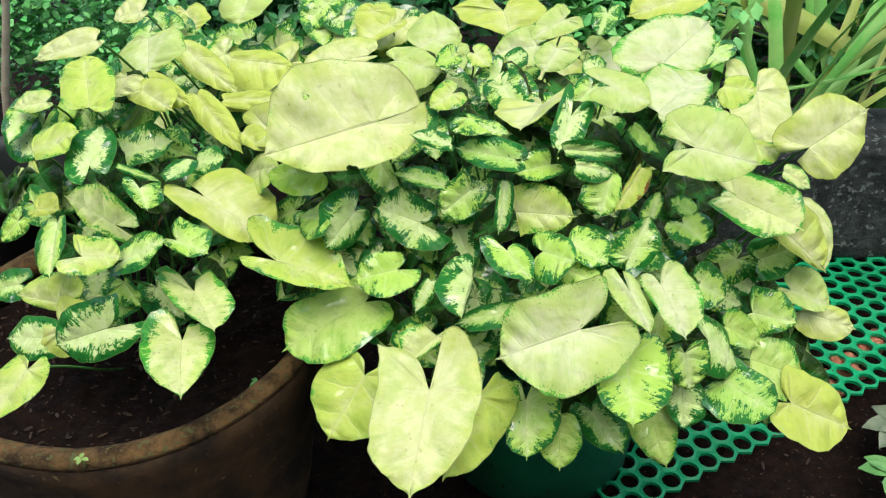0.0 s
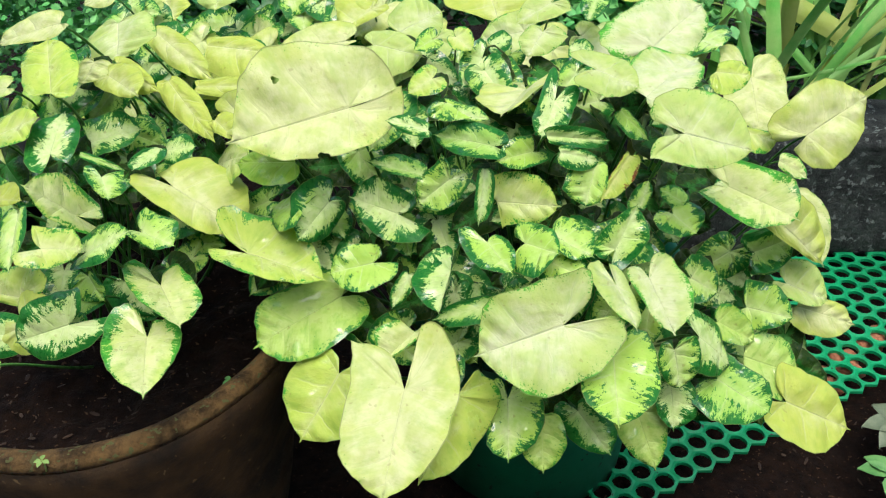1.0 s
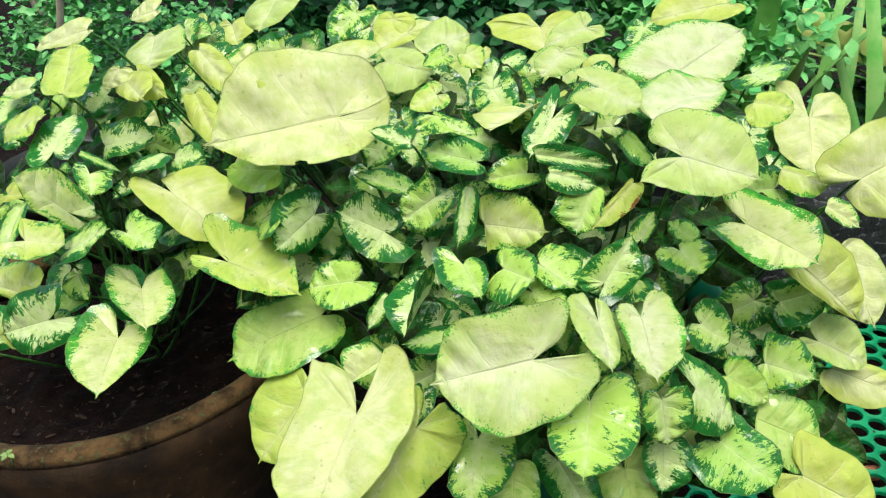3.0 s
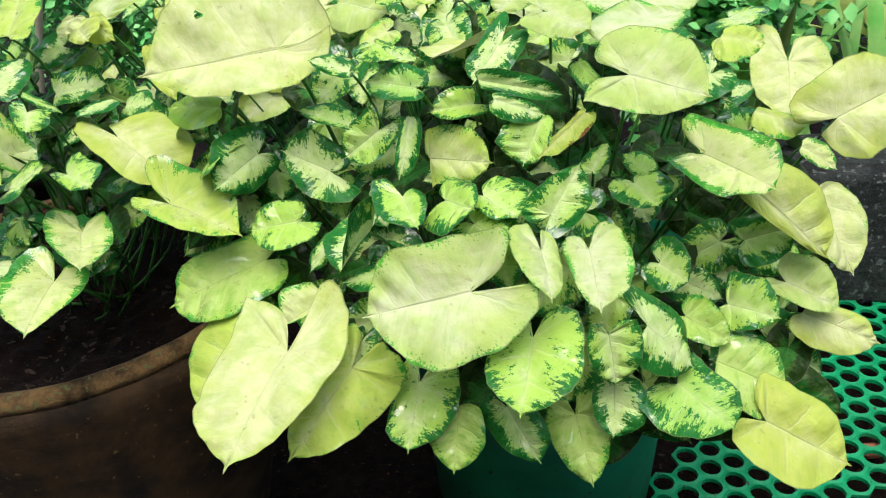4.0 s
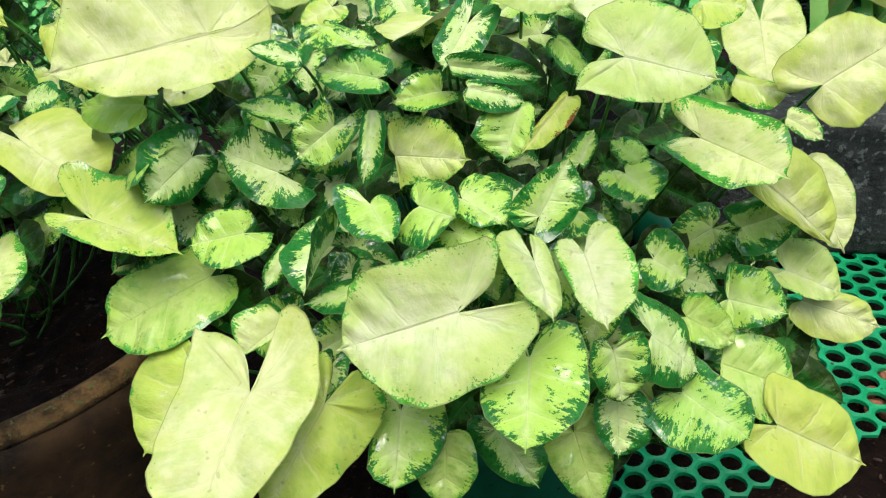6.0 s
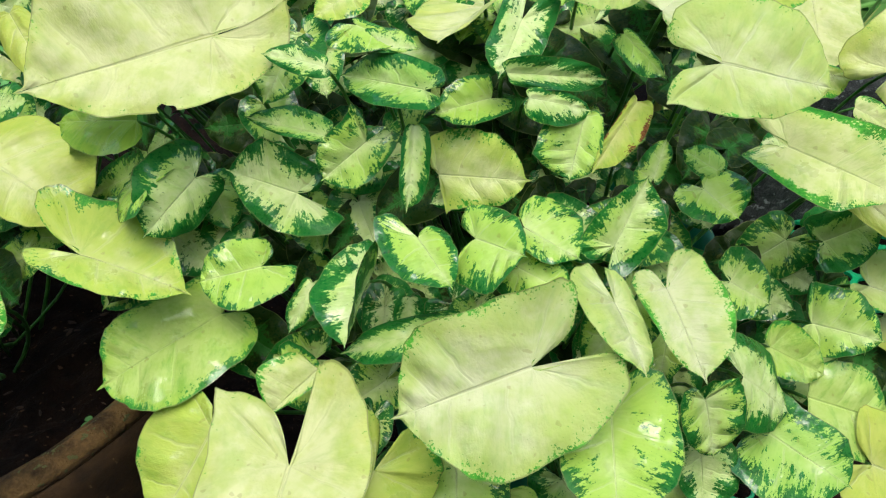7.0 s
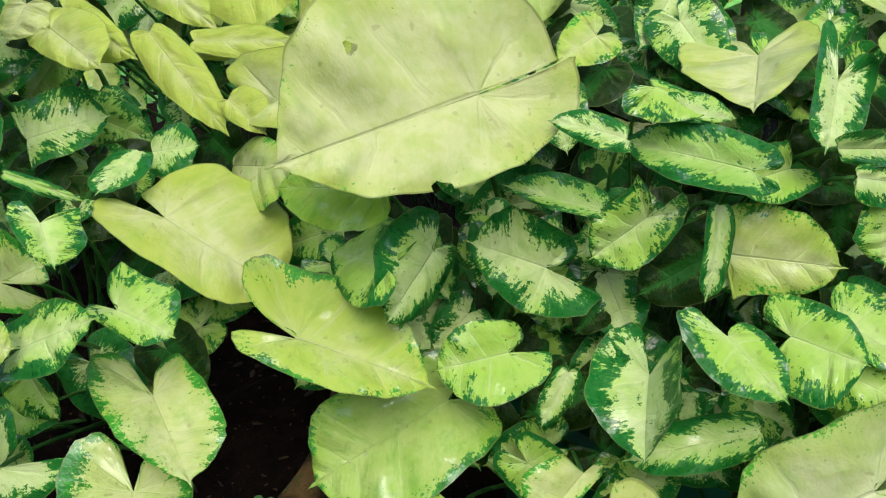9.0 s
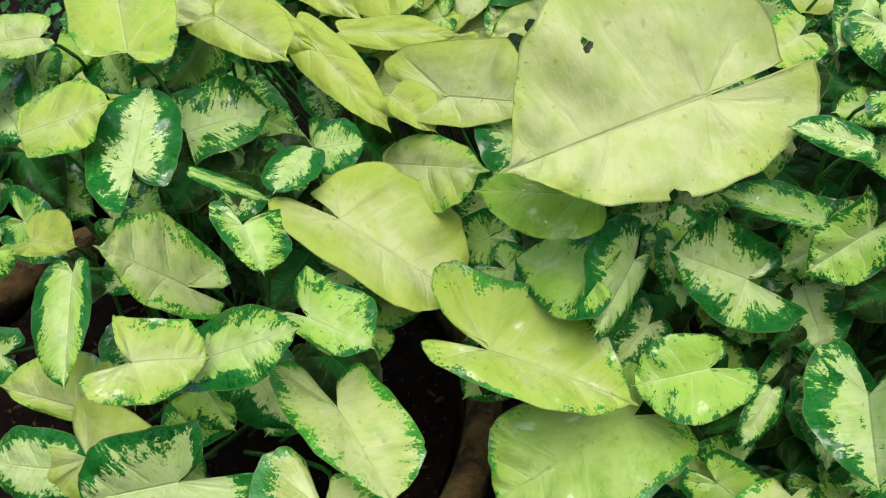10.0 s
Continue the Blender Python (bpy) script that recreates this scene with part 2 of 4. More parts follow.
def lathe(profile, sides, wobble=0.0, ring_only=False):
    """A bmesh turned from (radius, height) pairs, closed on the axis where the radius is nil."""
    bm = bmesh.new()
    rings = []
    for r, z in profile:
        ring = []
        for k in range(sides):
            w = 2 * math.pi * k / sides
            q = 1 + wobble * noise.noise(Vector((2.2 * math.cos(w), 2.2 * math.sin(w), 9 * z)))
            ring.append(bm.verts.new((r * q * math.cos(w), r * q * math.sin(w), z + 0.25 * wobble * r * noise.noise(Vector((5 * math.cos(w), 5 * math.sin(w), 3))))))
        rings.append(ring)
    for a, b in zip(rings, rings[1:]):
        for k in range(sides):
            j = (k + 1) % sides
            bm.faces.new((a[k], a[j], b[j], b[k]))
    if ring_only:
        for k in range(sides):
            j = (k + 1) % sides
            bm.faces.new((rings[-1][k], rings[-1][j], rings[0][j], rings[0][k]))
    else:
        bm.faces.new(rings[0][::-1])
        bm.faces.new(rings[-1])
    return bm


GROUND = 0.03
CLAY = Vector((-0.262, 0.535, GROUND))
POT = Vector((0.098, 0.67, GROUND))


# ---- the ground ----
def build_ground():
    n, verts, faces = 90, [], []
    for i in range(n + 1):
        for j in range(n + 1):
            u, v = 2 * i / n - 1, 2 * j / n - 1
            x, y = 0.1 + 1.3 * u + 600 * u ** 15, 0.8 + 1.3 * v + 600 * v ** 15
            h = 0.012 * noise.noise(Vector((x * 14, y * 14, 0))) + 0.02 * noise.noise(Vector((x * 4, y * 4, 2)))
            verts.append((x, y, GROUND - 0.012 + (h if abs(u) < 0.8 and abs(v) < 0.8 else 0)))
    for i in range(n):
        for j in range(n):
            a = i * (n + 1) + j
            faces.append((a, a + n + 1, a + n + 2, a + 1))
    tagged(mesh_object("ground", verts, faces, soil_mat), "dark damp garden soil with crumbs", "ground", kind="structure")


build_ground()


# unseen wall, added to cut low sky light from the viewer's side
def build_sky_block_wall():
    bm = bmesh.new()
    bmesh.ops.create_cube(bm, size=1.0)
    bmesh.ops.scale(bm, vec=(9.0, 0.2, 2.0), verts=bm.verts)
    bmesh.ops.translate(bm, vec=(0, -1.6, 0.98), verts=bm.verts)
    wall = part("sky_block_wall", bm, wall_mat, None, "added plain dark wall behind the viewer, unseen, blocking sky light", smooth=False)
    tagged(wall, "", "wall", kind="structure")


build_sky_block_wall()


# ---- clay pot and its soil ----
def build_clay_pot():
    pot = tagged(new("clay_pot"), "large weathered brown clay pot standing on soil", "flower pot")
    pot.location = CLAY
    h, r = 0.288, 0.163
    outer = [(0.10, 0), (0.112, 0.004), (0.128, 0.08), (0.143, 0.16), (0.154, 0.22), (r - 0.002, h - 0.03), (r - 0.0006, h - 0.009)]
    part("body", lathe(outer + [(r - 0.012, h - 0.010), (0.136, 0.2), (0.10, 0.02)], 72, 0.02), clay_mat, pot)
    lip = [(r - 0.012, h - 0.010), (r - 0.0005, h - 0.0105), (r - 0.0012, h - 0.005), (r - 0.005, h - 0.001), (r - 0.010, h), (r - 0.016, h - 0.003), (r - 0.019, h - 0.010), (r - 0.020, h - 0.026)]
    part("rim", lathe(lip, 96, 0.02, True), clay_rim_mat, pot, "mossy ochre weathered rim with painted top light")
    soil = tagged(new("pot_soil"), "dark wet potting soil filling the clay pot", "soil", kind="stuff")
    soil.location = CLAY
    bm = bmesh.new()
    rings = []
    for i in range(1, 26):
        rr = 0.139 * i / 25
        rings.append([bm.verts.new((rr * math.cos(2 * math.pi * k / 90), rr * math.sin(2 * math.pi * k / 90),
                      0.262 + 0.007 * noise.noise(Vector((rr * math.cos(2 * math.pi * k / 90) * 60, rr * math.sin(2 * math.pi * k / 90) * 60, 1))) + 0.01 * noise.noise(Vector((rr * math.cos(2 * math.pi * k / 90) * 16, rr * math.sin(2 * math.pi * k / 90) * 16, 4))))) for k in range(90)])
    for a, b in zip(rings, rings[1:]):
        for k in range(90):
            bm.faces.new((a[k], b[k], b[(k + 1) % 90], a[(k + 1) % 90]))
    bm.faces.new(rings[0])
    part("soil_surface", bm, soil_mat, soil)


build_clay_pot()


def build_green_pot():
    pot = tagged(new("plastic_pot"), "dark green plastic plant pot under the overhanging leaves", "flower pot")
    pot.location = POT
    h, r = 0.25, 0.135
    outer = [(0.10, 0), (0.104, 0.003), (0.118, h - 0.045), (0.121, h - 0.04), (r - 0.003, h - 0.036), (r, h - 0.03), (r + 0.004, h - 0.004), (r + 0.003, h)]
    inner = [(r - 0.002, h), (r - 0.006, h - 0.01), (0.114, h - 0.06), (0.096, 0.01)]
    part("body", lathe(outer[:3] + [(0.112, h - 0.046), (0.096, 0.01)], 64), pot_plastic_mat, pot)
    part("rim", lathe([(0.1185, h - 0.05)] + outer[3:] + inner[:2] + [(0.115, h - 0.05)], 64, ring_only=True), pot_plastic_mat, pot)
    soil = tagged(new("pot_soil"), "dark potting soil in the green pot", "soil", kind="stuff")
    soil.location = POT
    part("soil_surface", lathe([(0.120, 0.218), (0.06, 0.221), (0.01, 0.222)], 40), soil_mat, soil)


build_green_pot()


# ---- plastic mesh mat ----
def build_mat():
    pitch = 0.0255
    ob_place = pose(0.02, 0.467, GROUND + 0.012, 0, 0, 31)
    verts, faces = [], []
    rad_o, rad_i, th = pitch / math.sqrt(3), 0.0101, 0.0035
    def cell(cx, cy):
        base = len(verts)
        for top in (th, 0):
            for k in range(12):
                a = math.pi / 6 * k
                ro = rad_o * (1.0 if k % 2 else math.cos(math.pi / 6))
                verts.append((cx + ro * math.cos(a), cy + ro * math.sin(a), top))
            for k in range(12):
                a = math.pi / 6 * k
                verts.append((cx + rad_i * math.cos(a), cy + rad_i * math.sin(a), top + (0.0008 if top else 0)))
        for k in range(12):
            j = (k + 1) % 12
            faces.append((base + k, base + j, base + 12 + j, base + 12 + k))
            faces.append((base + 12 + k, base + 12 + j, base + 36 + j, base + 36 + k))
            faces.append((base + 24 + j, base + 24 + k, base + 36 + k, base + 36 + j))
            faces.append((base + j, base + k, base + 24 + k, base + 24 + j))
    row = 0
    y = 0.0
    while y < 0.62:
        for i in range(35):
            spot = ob_place @ Vector((i * pitch, y, 0))
            if spot.x < 0.14 or spot.x < 0.17 + 0.573 * (spot.y - 0.6):
                continue
            cell(i * pitch + (pitch / 2 if row % 2 else 0), y)
        y += pitch * math.sqrt(3) / 2
        row += 1
    ob = tagged(mesh_object("mesh_mat", verts, faces, plastic_mat, smooth=False), "bright green plastic mesh mat with round holes, laid over soil", "mat")
    ob.matrix_world = ob_place
    for v in ob.data.vertices:
        v.co.z += 0.006 * noise.noise(Vector((v.co.x * 7, v.co.y * 7, 0)))


build_mat()


# ---- black stone kerb ----
def build_stone():
    for x, w, turn in ((0.76, 0.90, 4),):
        bm = bmesh.new()
        bmesh.ops.create_cube(bm, size=1.0)
        bmesh.ops.scale(bm, vec=(w, 0.11, 0.20), verts=bm.verts)
        bmesh.ops.bevel(bm, geom=bm.edges[:], offset=0.01, segments=2, affect="EDGES")
        bmesh.ops.subdivide_edges(bm, edges=[e for e in bm.edges if e.calc_length() > 0.05], cuts=14, use_grid_fill=True)
        for v in bm.verts:
            v.co += v.normal * (0.012 * noise.noise(v.co * 11) + 0.006 * noise.noise(v.co * 34))
        ob = tagged(new("stone_block"), "rough black stone block with pale flecks on the ground", "stone")
        ob.matrix_world = pose(x, 1.085, 0.128, 0, 0, turn)
        part("block", bm, stone_mat, ob)


build_stone()

# ---- arrowhead plants ----
def plant(name, label, foot):
    ob = tagged(new(name), label, "plant")
    ob["foot"] = foot
    return ob


green_plant = plant("arrowhead_plant", "bushy arrowhead plant with cream and green variegated leaves", (0.09, 0.62, 0.26))
clay_plant = plant("arrowhead_plant", "arrowhead plant with lime variegated leaves growing in the clay pot", (-0.262, 0.60, 0.29))
back_plant = plant("arrowhead_plant", "pale lime arrowhead plant standing behind the front pots", (-0.04, 0.90, 0.20))


def half_outline(length, wide, lobe, point):
    """Half a blade in metres: drip tip, widest place, round lobe, sinus."""
    (wx, wy), (lx, ly, _) = wide, lobe
    wy = min(max(wy, ly + 0.12 * length), 0.72 * length)
    top = 0.935 * length
    keys = [(0.0, length), (0.009 * length, 0.972 * length)]
    a, b, c, d = (0.022 * length, top), ((0.34 + point) * wx, top - 0.13 * (top - wy)), (0.98 * wx, wy + 0.55 * (top - wy)), (wx, wy)
    for t in (0.0, 0.12, 0.25, 0.4, 0.58, 0.78, 1.0):
        keys.append(tuple((1 - t) ** 3 * p + 3 * t * (1 - t) ** 2 * q + 3 * t * t * (1 - t) * r + t ** 3 * s for p, q, r, s in zip(a, b, c, d)))
    for w in (24, 46, 68):
        w = math.radians(w)
        keys.append((lx + (wx - lx) * math.cos(w), wy + (ly - wy) * math.sin(w)))
    gap = min(0.10 * wx, 0.3 * abs(lx))
    keys += [(0.93 * lx, 0.995 * ly), (max(0.64 * lx, 1.7 * gap), 1.0 * ly), (max(0.36 * lx, 1.4 * gap), 0.84 * ly), (max(0.18 * lx, 1.2 * gap), 0.55 * ly), (gap, 0.26 * ly), (0.75 * gap, 0.05 * ly), (0.0, 0.0)]
    pts = []
    for i in range(len(keys) - 1):
        p0, p1, p2, p3 = keys[max(i - 1, 0)], keys[i], keys[i + 1], keys[min(i + 2, len(keys) - 1)]
        for k in range(3):
            t = k / 3
            pts.append(tuple(0.5 * (2 * b + (c - a) * t + (2 * a - 5 * b + 4 * c - d) * t * t + (3 * b - a - 3 * c + d) * t ** 3) for a, b, c, d in zip(p0, p1, p2, p3)))
    pts.append(keys[-1])
    return pts


def blade(length, left, right, lobes, seed, fine=1):
    """Vertices, faces and the run and rim values of a blade; left and right say where its sides lie."""
    rnd = random.Random(seed)
    verts, faces, rim, run = [], [], [], []
    bow, ripple, phase = rnd.uniform(0.01, 0.08), rnd.uniform(0.010, 0.026), rnd.uniform(0, 6)
    quilt = {1: 0.045, 2: 0.085}.get(fine, 0.12)
    steps = 10 * fine
    for side, (w, shift, rise), lobe in ((-1, left, lobes[0]), (1, right, lobes[1])):
        arch, curl = rnd.uniform(0.02, 0.15), rnd.uniform(-0.09, 0.06)
        edge = half_outline(length, (w, shift), lobe, rnd.uniform(0.0, 0.22))
        if fine > 1:
            edge = [tuple(p + (q - p) * k / fine for p, q in zip(edge[i], edge[i + 1])) for i in range(len(edge) - 1) for k in range(fine)] + [edge[-1]]
        base = len(verts)
        for i, (x1, y1) in enumerate(edge):
            s = i / (len(edge) - 1)
            along = s / 0.5 * 0.68 if s < 0.5 else 0.68 + (s - 0.5) / 0.5 * 0.32
            root = max(0.0, y1 - 0.22 * length * abs(x1) / w) if y1 > 0 else 0.0
            root *= 0.97 if i else 1.0
            notch = 1 + 0.013 * (math.sin(s * 71 + phase) + math.sin(s * 43 - phase) + 0.7 * math.sin(s * 117 + 2 * phase) + 1.5 * math.sin(s * 21 + 3 * phase))
            for k in range(steps):
                r = k / (steps - 1)
                x, y = x1 * r * (1 + (notch - 1) * r ** 4), root + (y1 - root) * r * (1 + (notch - 1) * r ** 4)
                u, v = abs(x) / w, y / length
                z = rise * u ** 1.3
                z += bow * length * (2.2 * v * (1 - v) if v > 0 else 1.2 * v * abs(v) + 0.25 * v)
                z += arch * w * 2.2 * u * (1 - min(u, 1.0))
                if y < 0:
                    z += lobe[2] * min(1.15, y / lobe[1]) ** 1.8
                soft = min(1.0, 2.6 * u)
                z += soft * (ripple * length * r ** 3 * math.sin(s * 23 + phase + side) + curl * w * r ** 4)
                z += soft * quilt * w * (math.cos(math.pi * 6 * along) ** 2 - 0.5) * 4 * r * (1 - r)
                z += 0.02 * w * math.sin(u * 5 + phase) * math.sin(v * 7 + phase)
                verts.append((side * x, y, z))
                rim.append(r)
                run.append(along)
        for i in range(len(edge) - 1):
            for k in range(steps - 1):
                a = base + i * steps + k
                q = (a, a + 1, a + steps + 1, a + steps)
                faces.append(q if side < 0 else q[::-1])
    return verts, faces, rim, run


count = 0
spots = []


def leaf(parent, at, turn, length, left, right, lobes, material, stem=True, fine=1):
    """A leaf whose stalk joins at "at"; turn in degrees; sides as (width, place along the midrib, rise); lobes as (out, along, lift)."""
    global count
    count += 1
    verts, faces, rim, run = blade(length, left, right, lobes, count, fine if length < 0.055 or left[0] + right[0] < 0.045 else max(fine, 2))
    ob = mesh_object("leaf", verts, faces, material, parent, attributes={"rim": rim, "run": run})
    m = pose(*at, *turn)
    ob.matrix_local = m
    spots.append((m @ Vector((0, 0.35 * length, 0)), m.to_3x3() @ Vector((0, 0, 1)), parent))
    if stem:
        foot = Vector(parent["foot"]) + Vector((rng.uniform(-0.04, 0.04), rng.uniform(-0.04, 0.04), 0))
        top = Vector(at)
        back, down = m.to_3x3() @ Vector((0, -1, 0)), m.to_3x3() @ Vector((0, 0, -1))
        foot = Vector((*top.xy.lerp(foot.xy, 0.55), min(foot.z, top.z - 0.06)))
        line = bezier(top + down * 0.0012, top + back * 0.003 + down * 0.008 + Vector((0, 0.03, -0.02)), Vector((top.x, top.y + 0.06, top.z - 0.06)), foot, 9)
        thick = 0.0007 + 0.008 * length
        tv, tf = tube_data([m.inverted() @ p for p in line], [thick * (0.8 + 0.5 * i / 9) for i in range(10)], 6)
        stalk = mesh_object("stalk", tv, tf, stalk_mat, ob)
    return ob


giant_leaf = leaf(green_plant, (-0.0414, 0.5095, 0.5085), (-5, -38, 122), 0.0830, (0.0324, 0.0060, 0.0060), (0.0522, 0.0300, 0.0090), ((0.0060, -0.0320, 0.0192), (0.0040, -0.0360, 0.0020)), L, fine=3)
leaf(green_plant, (-0.0003, 0.3786, 0.3852), (-19, -1, 173), 0.0732, (0.0346, 0.0060, 0.0050), (0.0326, 0.0330, 0.0050), ((0.0070, -0.0410, 0.0115), (0.0395, -0.0280, 0.0000)), L)
leaf(green_plant, (0.0953, 0.4049, 0.4152), (-11, -42, 118), 0.0585, (0.0377, 0.0188, 0.0053), (0.0301, 0.0326, 0.0064), ((0.0100, -0.0327, 0.0098), (0.0274, -0.0243, 0.0041)), C)
leaf(green_plant, (0.1277, 0.4039, 0.3907), (-22, -1, -180), 0.0475, (0.0281, 0.0130, 0.0039), (0.0219, 0.0181, 0.0015), ((0.0169, -0.0176, 0.0053), (0.0120, -0.0176, 0.0000)), V)
leaf(green_plant, (0.1521, 0.4443, 0.4220), (-14, 1, -167), 0.0465, (0.0213, 0.0138, 0.0045), (0.0144, -0.0024, 0.0031), ((0.0124, -0.0133, 0.0040), (0.0046, -0.0105, 0.0000)), C)
leaf(green_plant, (0.1288, 0.4280, 0.4285), (-18, -16, -158), 0.0349, (0.0101, 0.0071, 0.0007), (0.0187, -0.0010, 0.0013), ((0.0055, -0.0188, 0.0000), (0.0075, -0.0188, 0.0000)), C)
leaf(green_plant, (0.1306, 0.4540, 0.4372), (58, 27, -5), 0.0326, (0.0156, -0.0071, 0.0045), (0.0155, 0.0130, 0.0033), ((0.0115, -0.0090, 0.0027), (0.0028, -0.0127, 0.0038)), V)
leaf(green_plant, (0.0493, 0.4481, 0.4459), (-10, 13, -152), 0.0318, (0.0114, 0.0084, 0.0024), (0.0172, 0.0103, 0.0049), ((0.0040, -0.0020, 0.0006), (0.0098, -0.0156, 0.0047)), V)
leaf(green_plant, (0.0730, 0.4500, 0.4440), (11, 30, -126), 0.0286, (0.0165, 0.0048, 0.0012), (0.0212, 0.0200, 0.0017), ((0.0106, -0.0140, 0.0000), (0.0174, -0.0021, 0.0000)), V)
leaf(green_plant, (0.0259, 0.4523, 0.4198), (-14, 38, 161), 0.0376, (0.0256, 0.0247, 0.0186), (0.0181, 0.0081, 0.0152), ((0.0203, -0.0048, 0.0000), (0.0091, -0.0238, 0.0000)), V)
leaf(green_plant, (-0.0271, 0.4688, 0.4140), (-13, -35, 107), 0.0318, (0.0190, 0.0122, 0.0040), (0.0152, 0.0142, 0.0032), ((0.0078, -0.0165, 0.0000), (0.0083, -0.0074, 0.0022)), V)
leaf(green_plant, (-0.0120, 0.4953, 0.4366), (28, -45, 64), 0.0354, (0.0196, -0.0006, 0.0042), (0.0188, 0.0199, 0.0040), ((0.0063, -0.0241, 0.0068), (0.0114, -0.0097, 0.0000)), V)
leaf(green_plant, (-0.0760, 0.4800, 0.4500), (-27, -21, 51), 0.0444, (0.0181, 0.0009, -0.0031), (0.0258, 0.0311, -0.0031), ((0.0091, -0.0141, 0.0000), (0.0129, -0.0039, 0.0000)), V)
leaf(green_plant, (-0.0580, 0.4930, 0.4470), (-36, -57, -179), 0.0377, (0.0166, 0.0120, -0.0033), (0.0225, 0.0129, -0.0033), ((0.0136, -0.0097, 0.0000), (0.0112, -0.0126, 0.0000)), V)
leaf(green_plant, (-0.1125, 0.4698, 0.4199), (-10, 13, -109), 0.0600, (0.0279, 0.0130, 0.0080), (0.0177, 0.0190, 0.0030), ((0.0200, -0.0290, 0.0087), (0.0089, -0.0240, 0.0000)), S)
leaf(clay_plant, (-0.1733, 0.5174, 0.4438), (-22, 5, -116), 0.0640, (0.0405, 0.0174, 0.0028), (0.0241, 0.0322, 0.0034), ((0.0080, -0.0165, -0.0034), (0.0148, -0.0249, 0.0000)), L)
leaf(green_plant, (-0.0516, 0.4677, 0.3854), (-22, -23, 125), 0.0694, (0.0307, 0.0360, 0.0040), (0.0268, 0.0480, 0.0030), ((0.0230, -0.0140, 0.0042), (0.0159, -0.0140, 0.0000)), D)
leaf(green_plant, (-0.0480, 0.4190, 0.3590), (-42, -11, 150), 0.0522, (0.0348, 0.0133, -0.0000), (0.0321, 0.0181, -0.0000), ((0.0174, -0.0124, 0.0000), (0.0160, -0.0108, 0.0000)), S)
leaf(green_plant, (0.0310, 0.3880, 0.3710), (-32, -26, 170), 0.0595, (0.0285, -0.0057, -0.0043), (0.0187, 0.0106, 0.0000), ((0.0091, -0.0218, 0.0000), (0.0153, -0.0215, 0.0000)), S)
leaf(green_plant, (0.0635, 0.4059, 0.3511), (-34, -4, -177), 0.0412, (0.0242, 0.0081, 0.0017), (0.0143, 0.0275, 0.0010), ((0.0133, -0.0132, 0.0000), (0.0079, -0.0132, 0.0000)), V)
leaf(green_plant, (0.0860, 0.4020, 0.3400), (-51, -2, -175), 0.0374, (0.0160, 0.0158, -0.0000), (0.0165, 0.0129, -0.0000), ((0.0080, -0.0021, 0.0000), (0.0083, -0.0032, 0.0000)), D)
leaf(green_plant, (0.1110, 0.4140, 0.3330), (-44, 26, -152), 0.0372, (0.0145, 0.0203, -0.0000), (0.0162, 0.0005, -0.0024), ((0.0073, -0.0052, 0.0000), (0.0081, -0.0119, 0.0000)), G)
leaf(green_plant, (0.1500, 0.4130, 0.3340), (-53, 14, -168), 0.0410, (0.0184, 0.0015, 0.0000), (0.0173, 0.0051, 0.0000), ((0.0092, -0.0128, 0.0000), (0.0086, -0.0116, 0.0000)), D)
leaf(green_plant, (0.1700, 0.4160, 0.3550), (-52, -2, -173), 0.0293, (0.0191, 0.0141, -0.0029), (0.0118, 0.0092, 0.0000), ((0.0095, -0.0047, 0.0000), (0.0059, -0.0064, 0.0000)), G)
leaf(green_plant, (0.2036, 0.4283, 0.3501), (-13, 20, -131), 0.0398, (0.0180, 0.0246, 0.0013), (0.0278, 0.0142, 0.0019), ((0.0214, -0.0063, 0.0000), (0.0217, -0.0085, 0.0025)), G)
leaf(green_plant, (0.1658, 0.4101, 0.3922), (-69, 5, -160), 0.0283, (0.0171, 0.0083, 0.0024), (0.0120, 0.0085, 0.0017), ((0.0145, -0.0065, 0.0013), (0.0072, -0.0071, 0.0000)), V)
leaf(green_plant, (0.1850, 0.4260, 0.3890), (-55, 25, -106), 0.0419, (0.0224, 0.0187, -0.0034), (0.0187, 0.0122, -0.0034), ((0.0103, -0.0209, 0.0000), (0.0153, -0.0014, 0.0000)), V)
leaf(green_plant, (0.2297, 0.4743, 0.3750), (10, 41, -115), 0.0323, (0.0193, 0.0132, 0.0041), (0.0141, 0.0066, 0.0010), ((0.0202, -0.0053, 0.0000), (0.0082, -0.0049, 0.0015)), V)
leaf(green_plant, (0.2630, 0.4984, 0.3778), (-25, 29, -110), 0.0342, (0.0211, 0.0123, 0.0045), (0.0120, 0.0160, 0.0026), ((0.0106, -0.0090, 0.0027), (0.0111, -0.0134, 0.0040)), C)
leaf(green_plant, (0.2750, 0.4990, 0.3570), (-28, 41, -109), 0.0496, (0.0123, 0.0302, 0.0000), (0.0177, 0.0132, 0.0000), ((0.0062, 0.0009, 0.0000), (0.0089, -0.0058, 0.0000)), L)
leaf(green_plant, (0.2515, 0.4256, 0.3330), (-29, 32, -112), 0.0508, (0.0258, 0.0190, 0.0030), (0.0277, 0.0180, 0.0040), ((0.0238, -0.0120, 0.0000), (0.0139, -0.0160, 0.0000)), L)
leaf(green_plant, (0.2240, 0.4460, 0.3550), (-22, 34, -108), 0.0419, (0.0224, 0.0215, -0.0000), (0.0215, 0.0293, -0.0000), ((0.0112, -0.0008, 0.0000), (0.0107, 0.0022, 0.0000)), D)
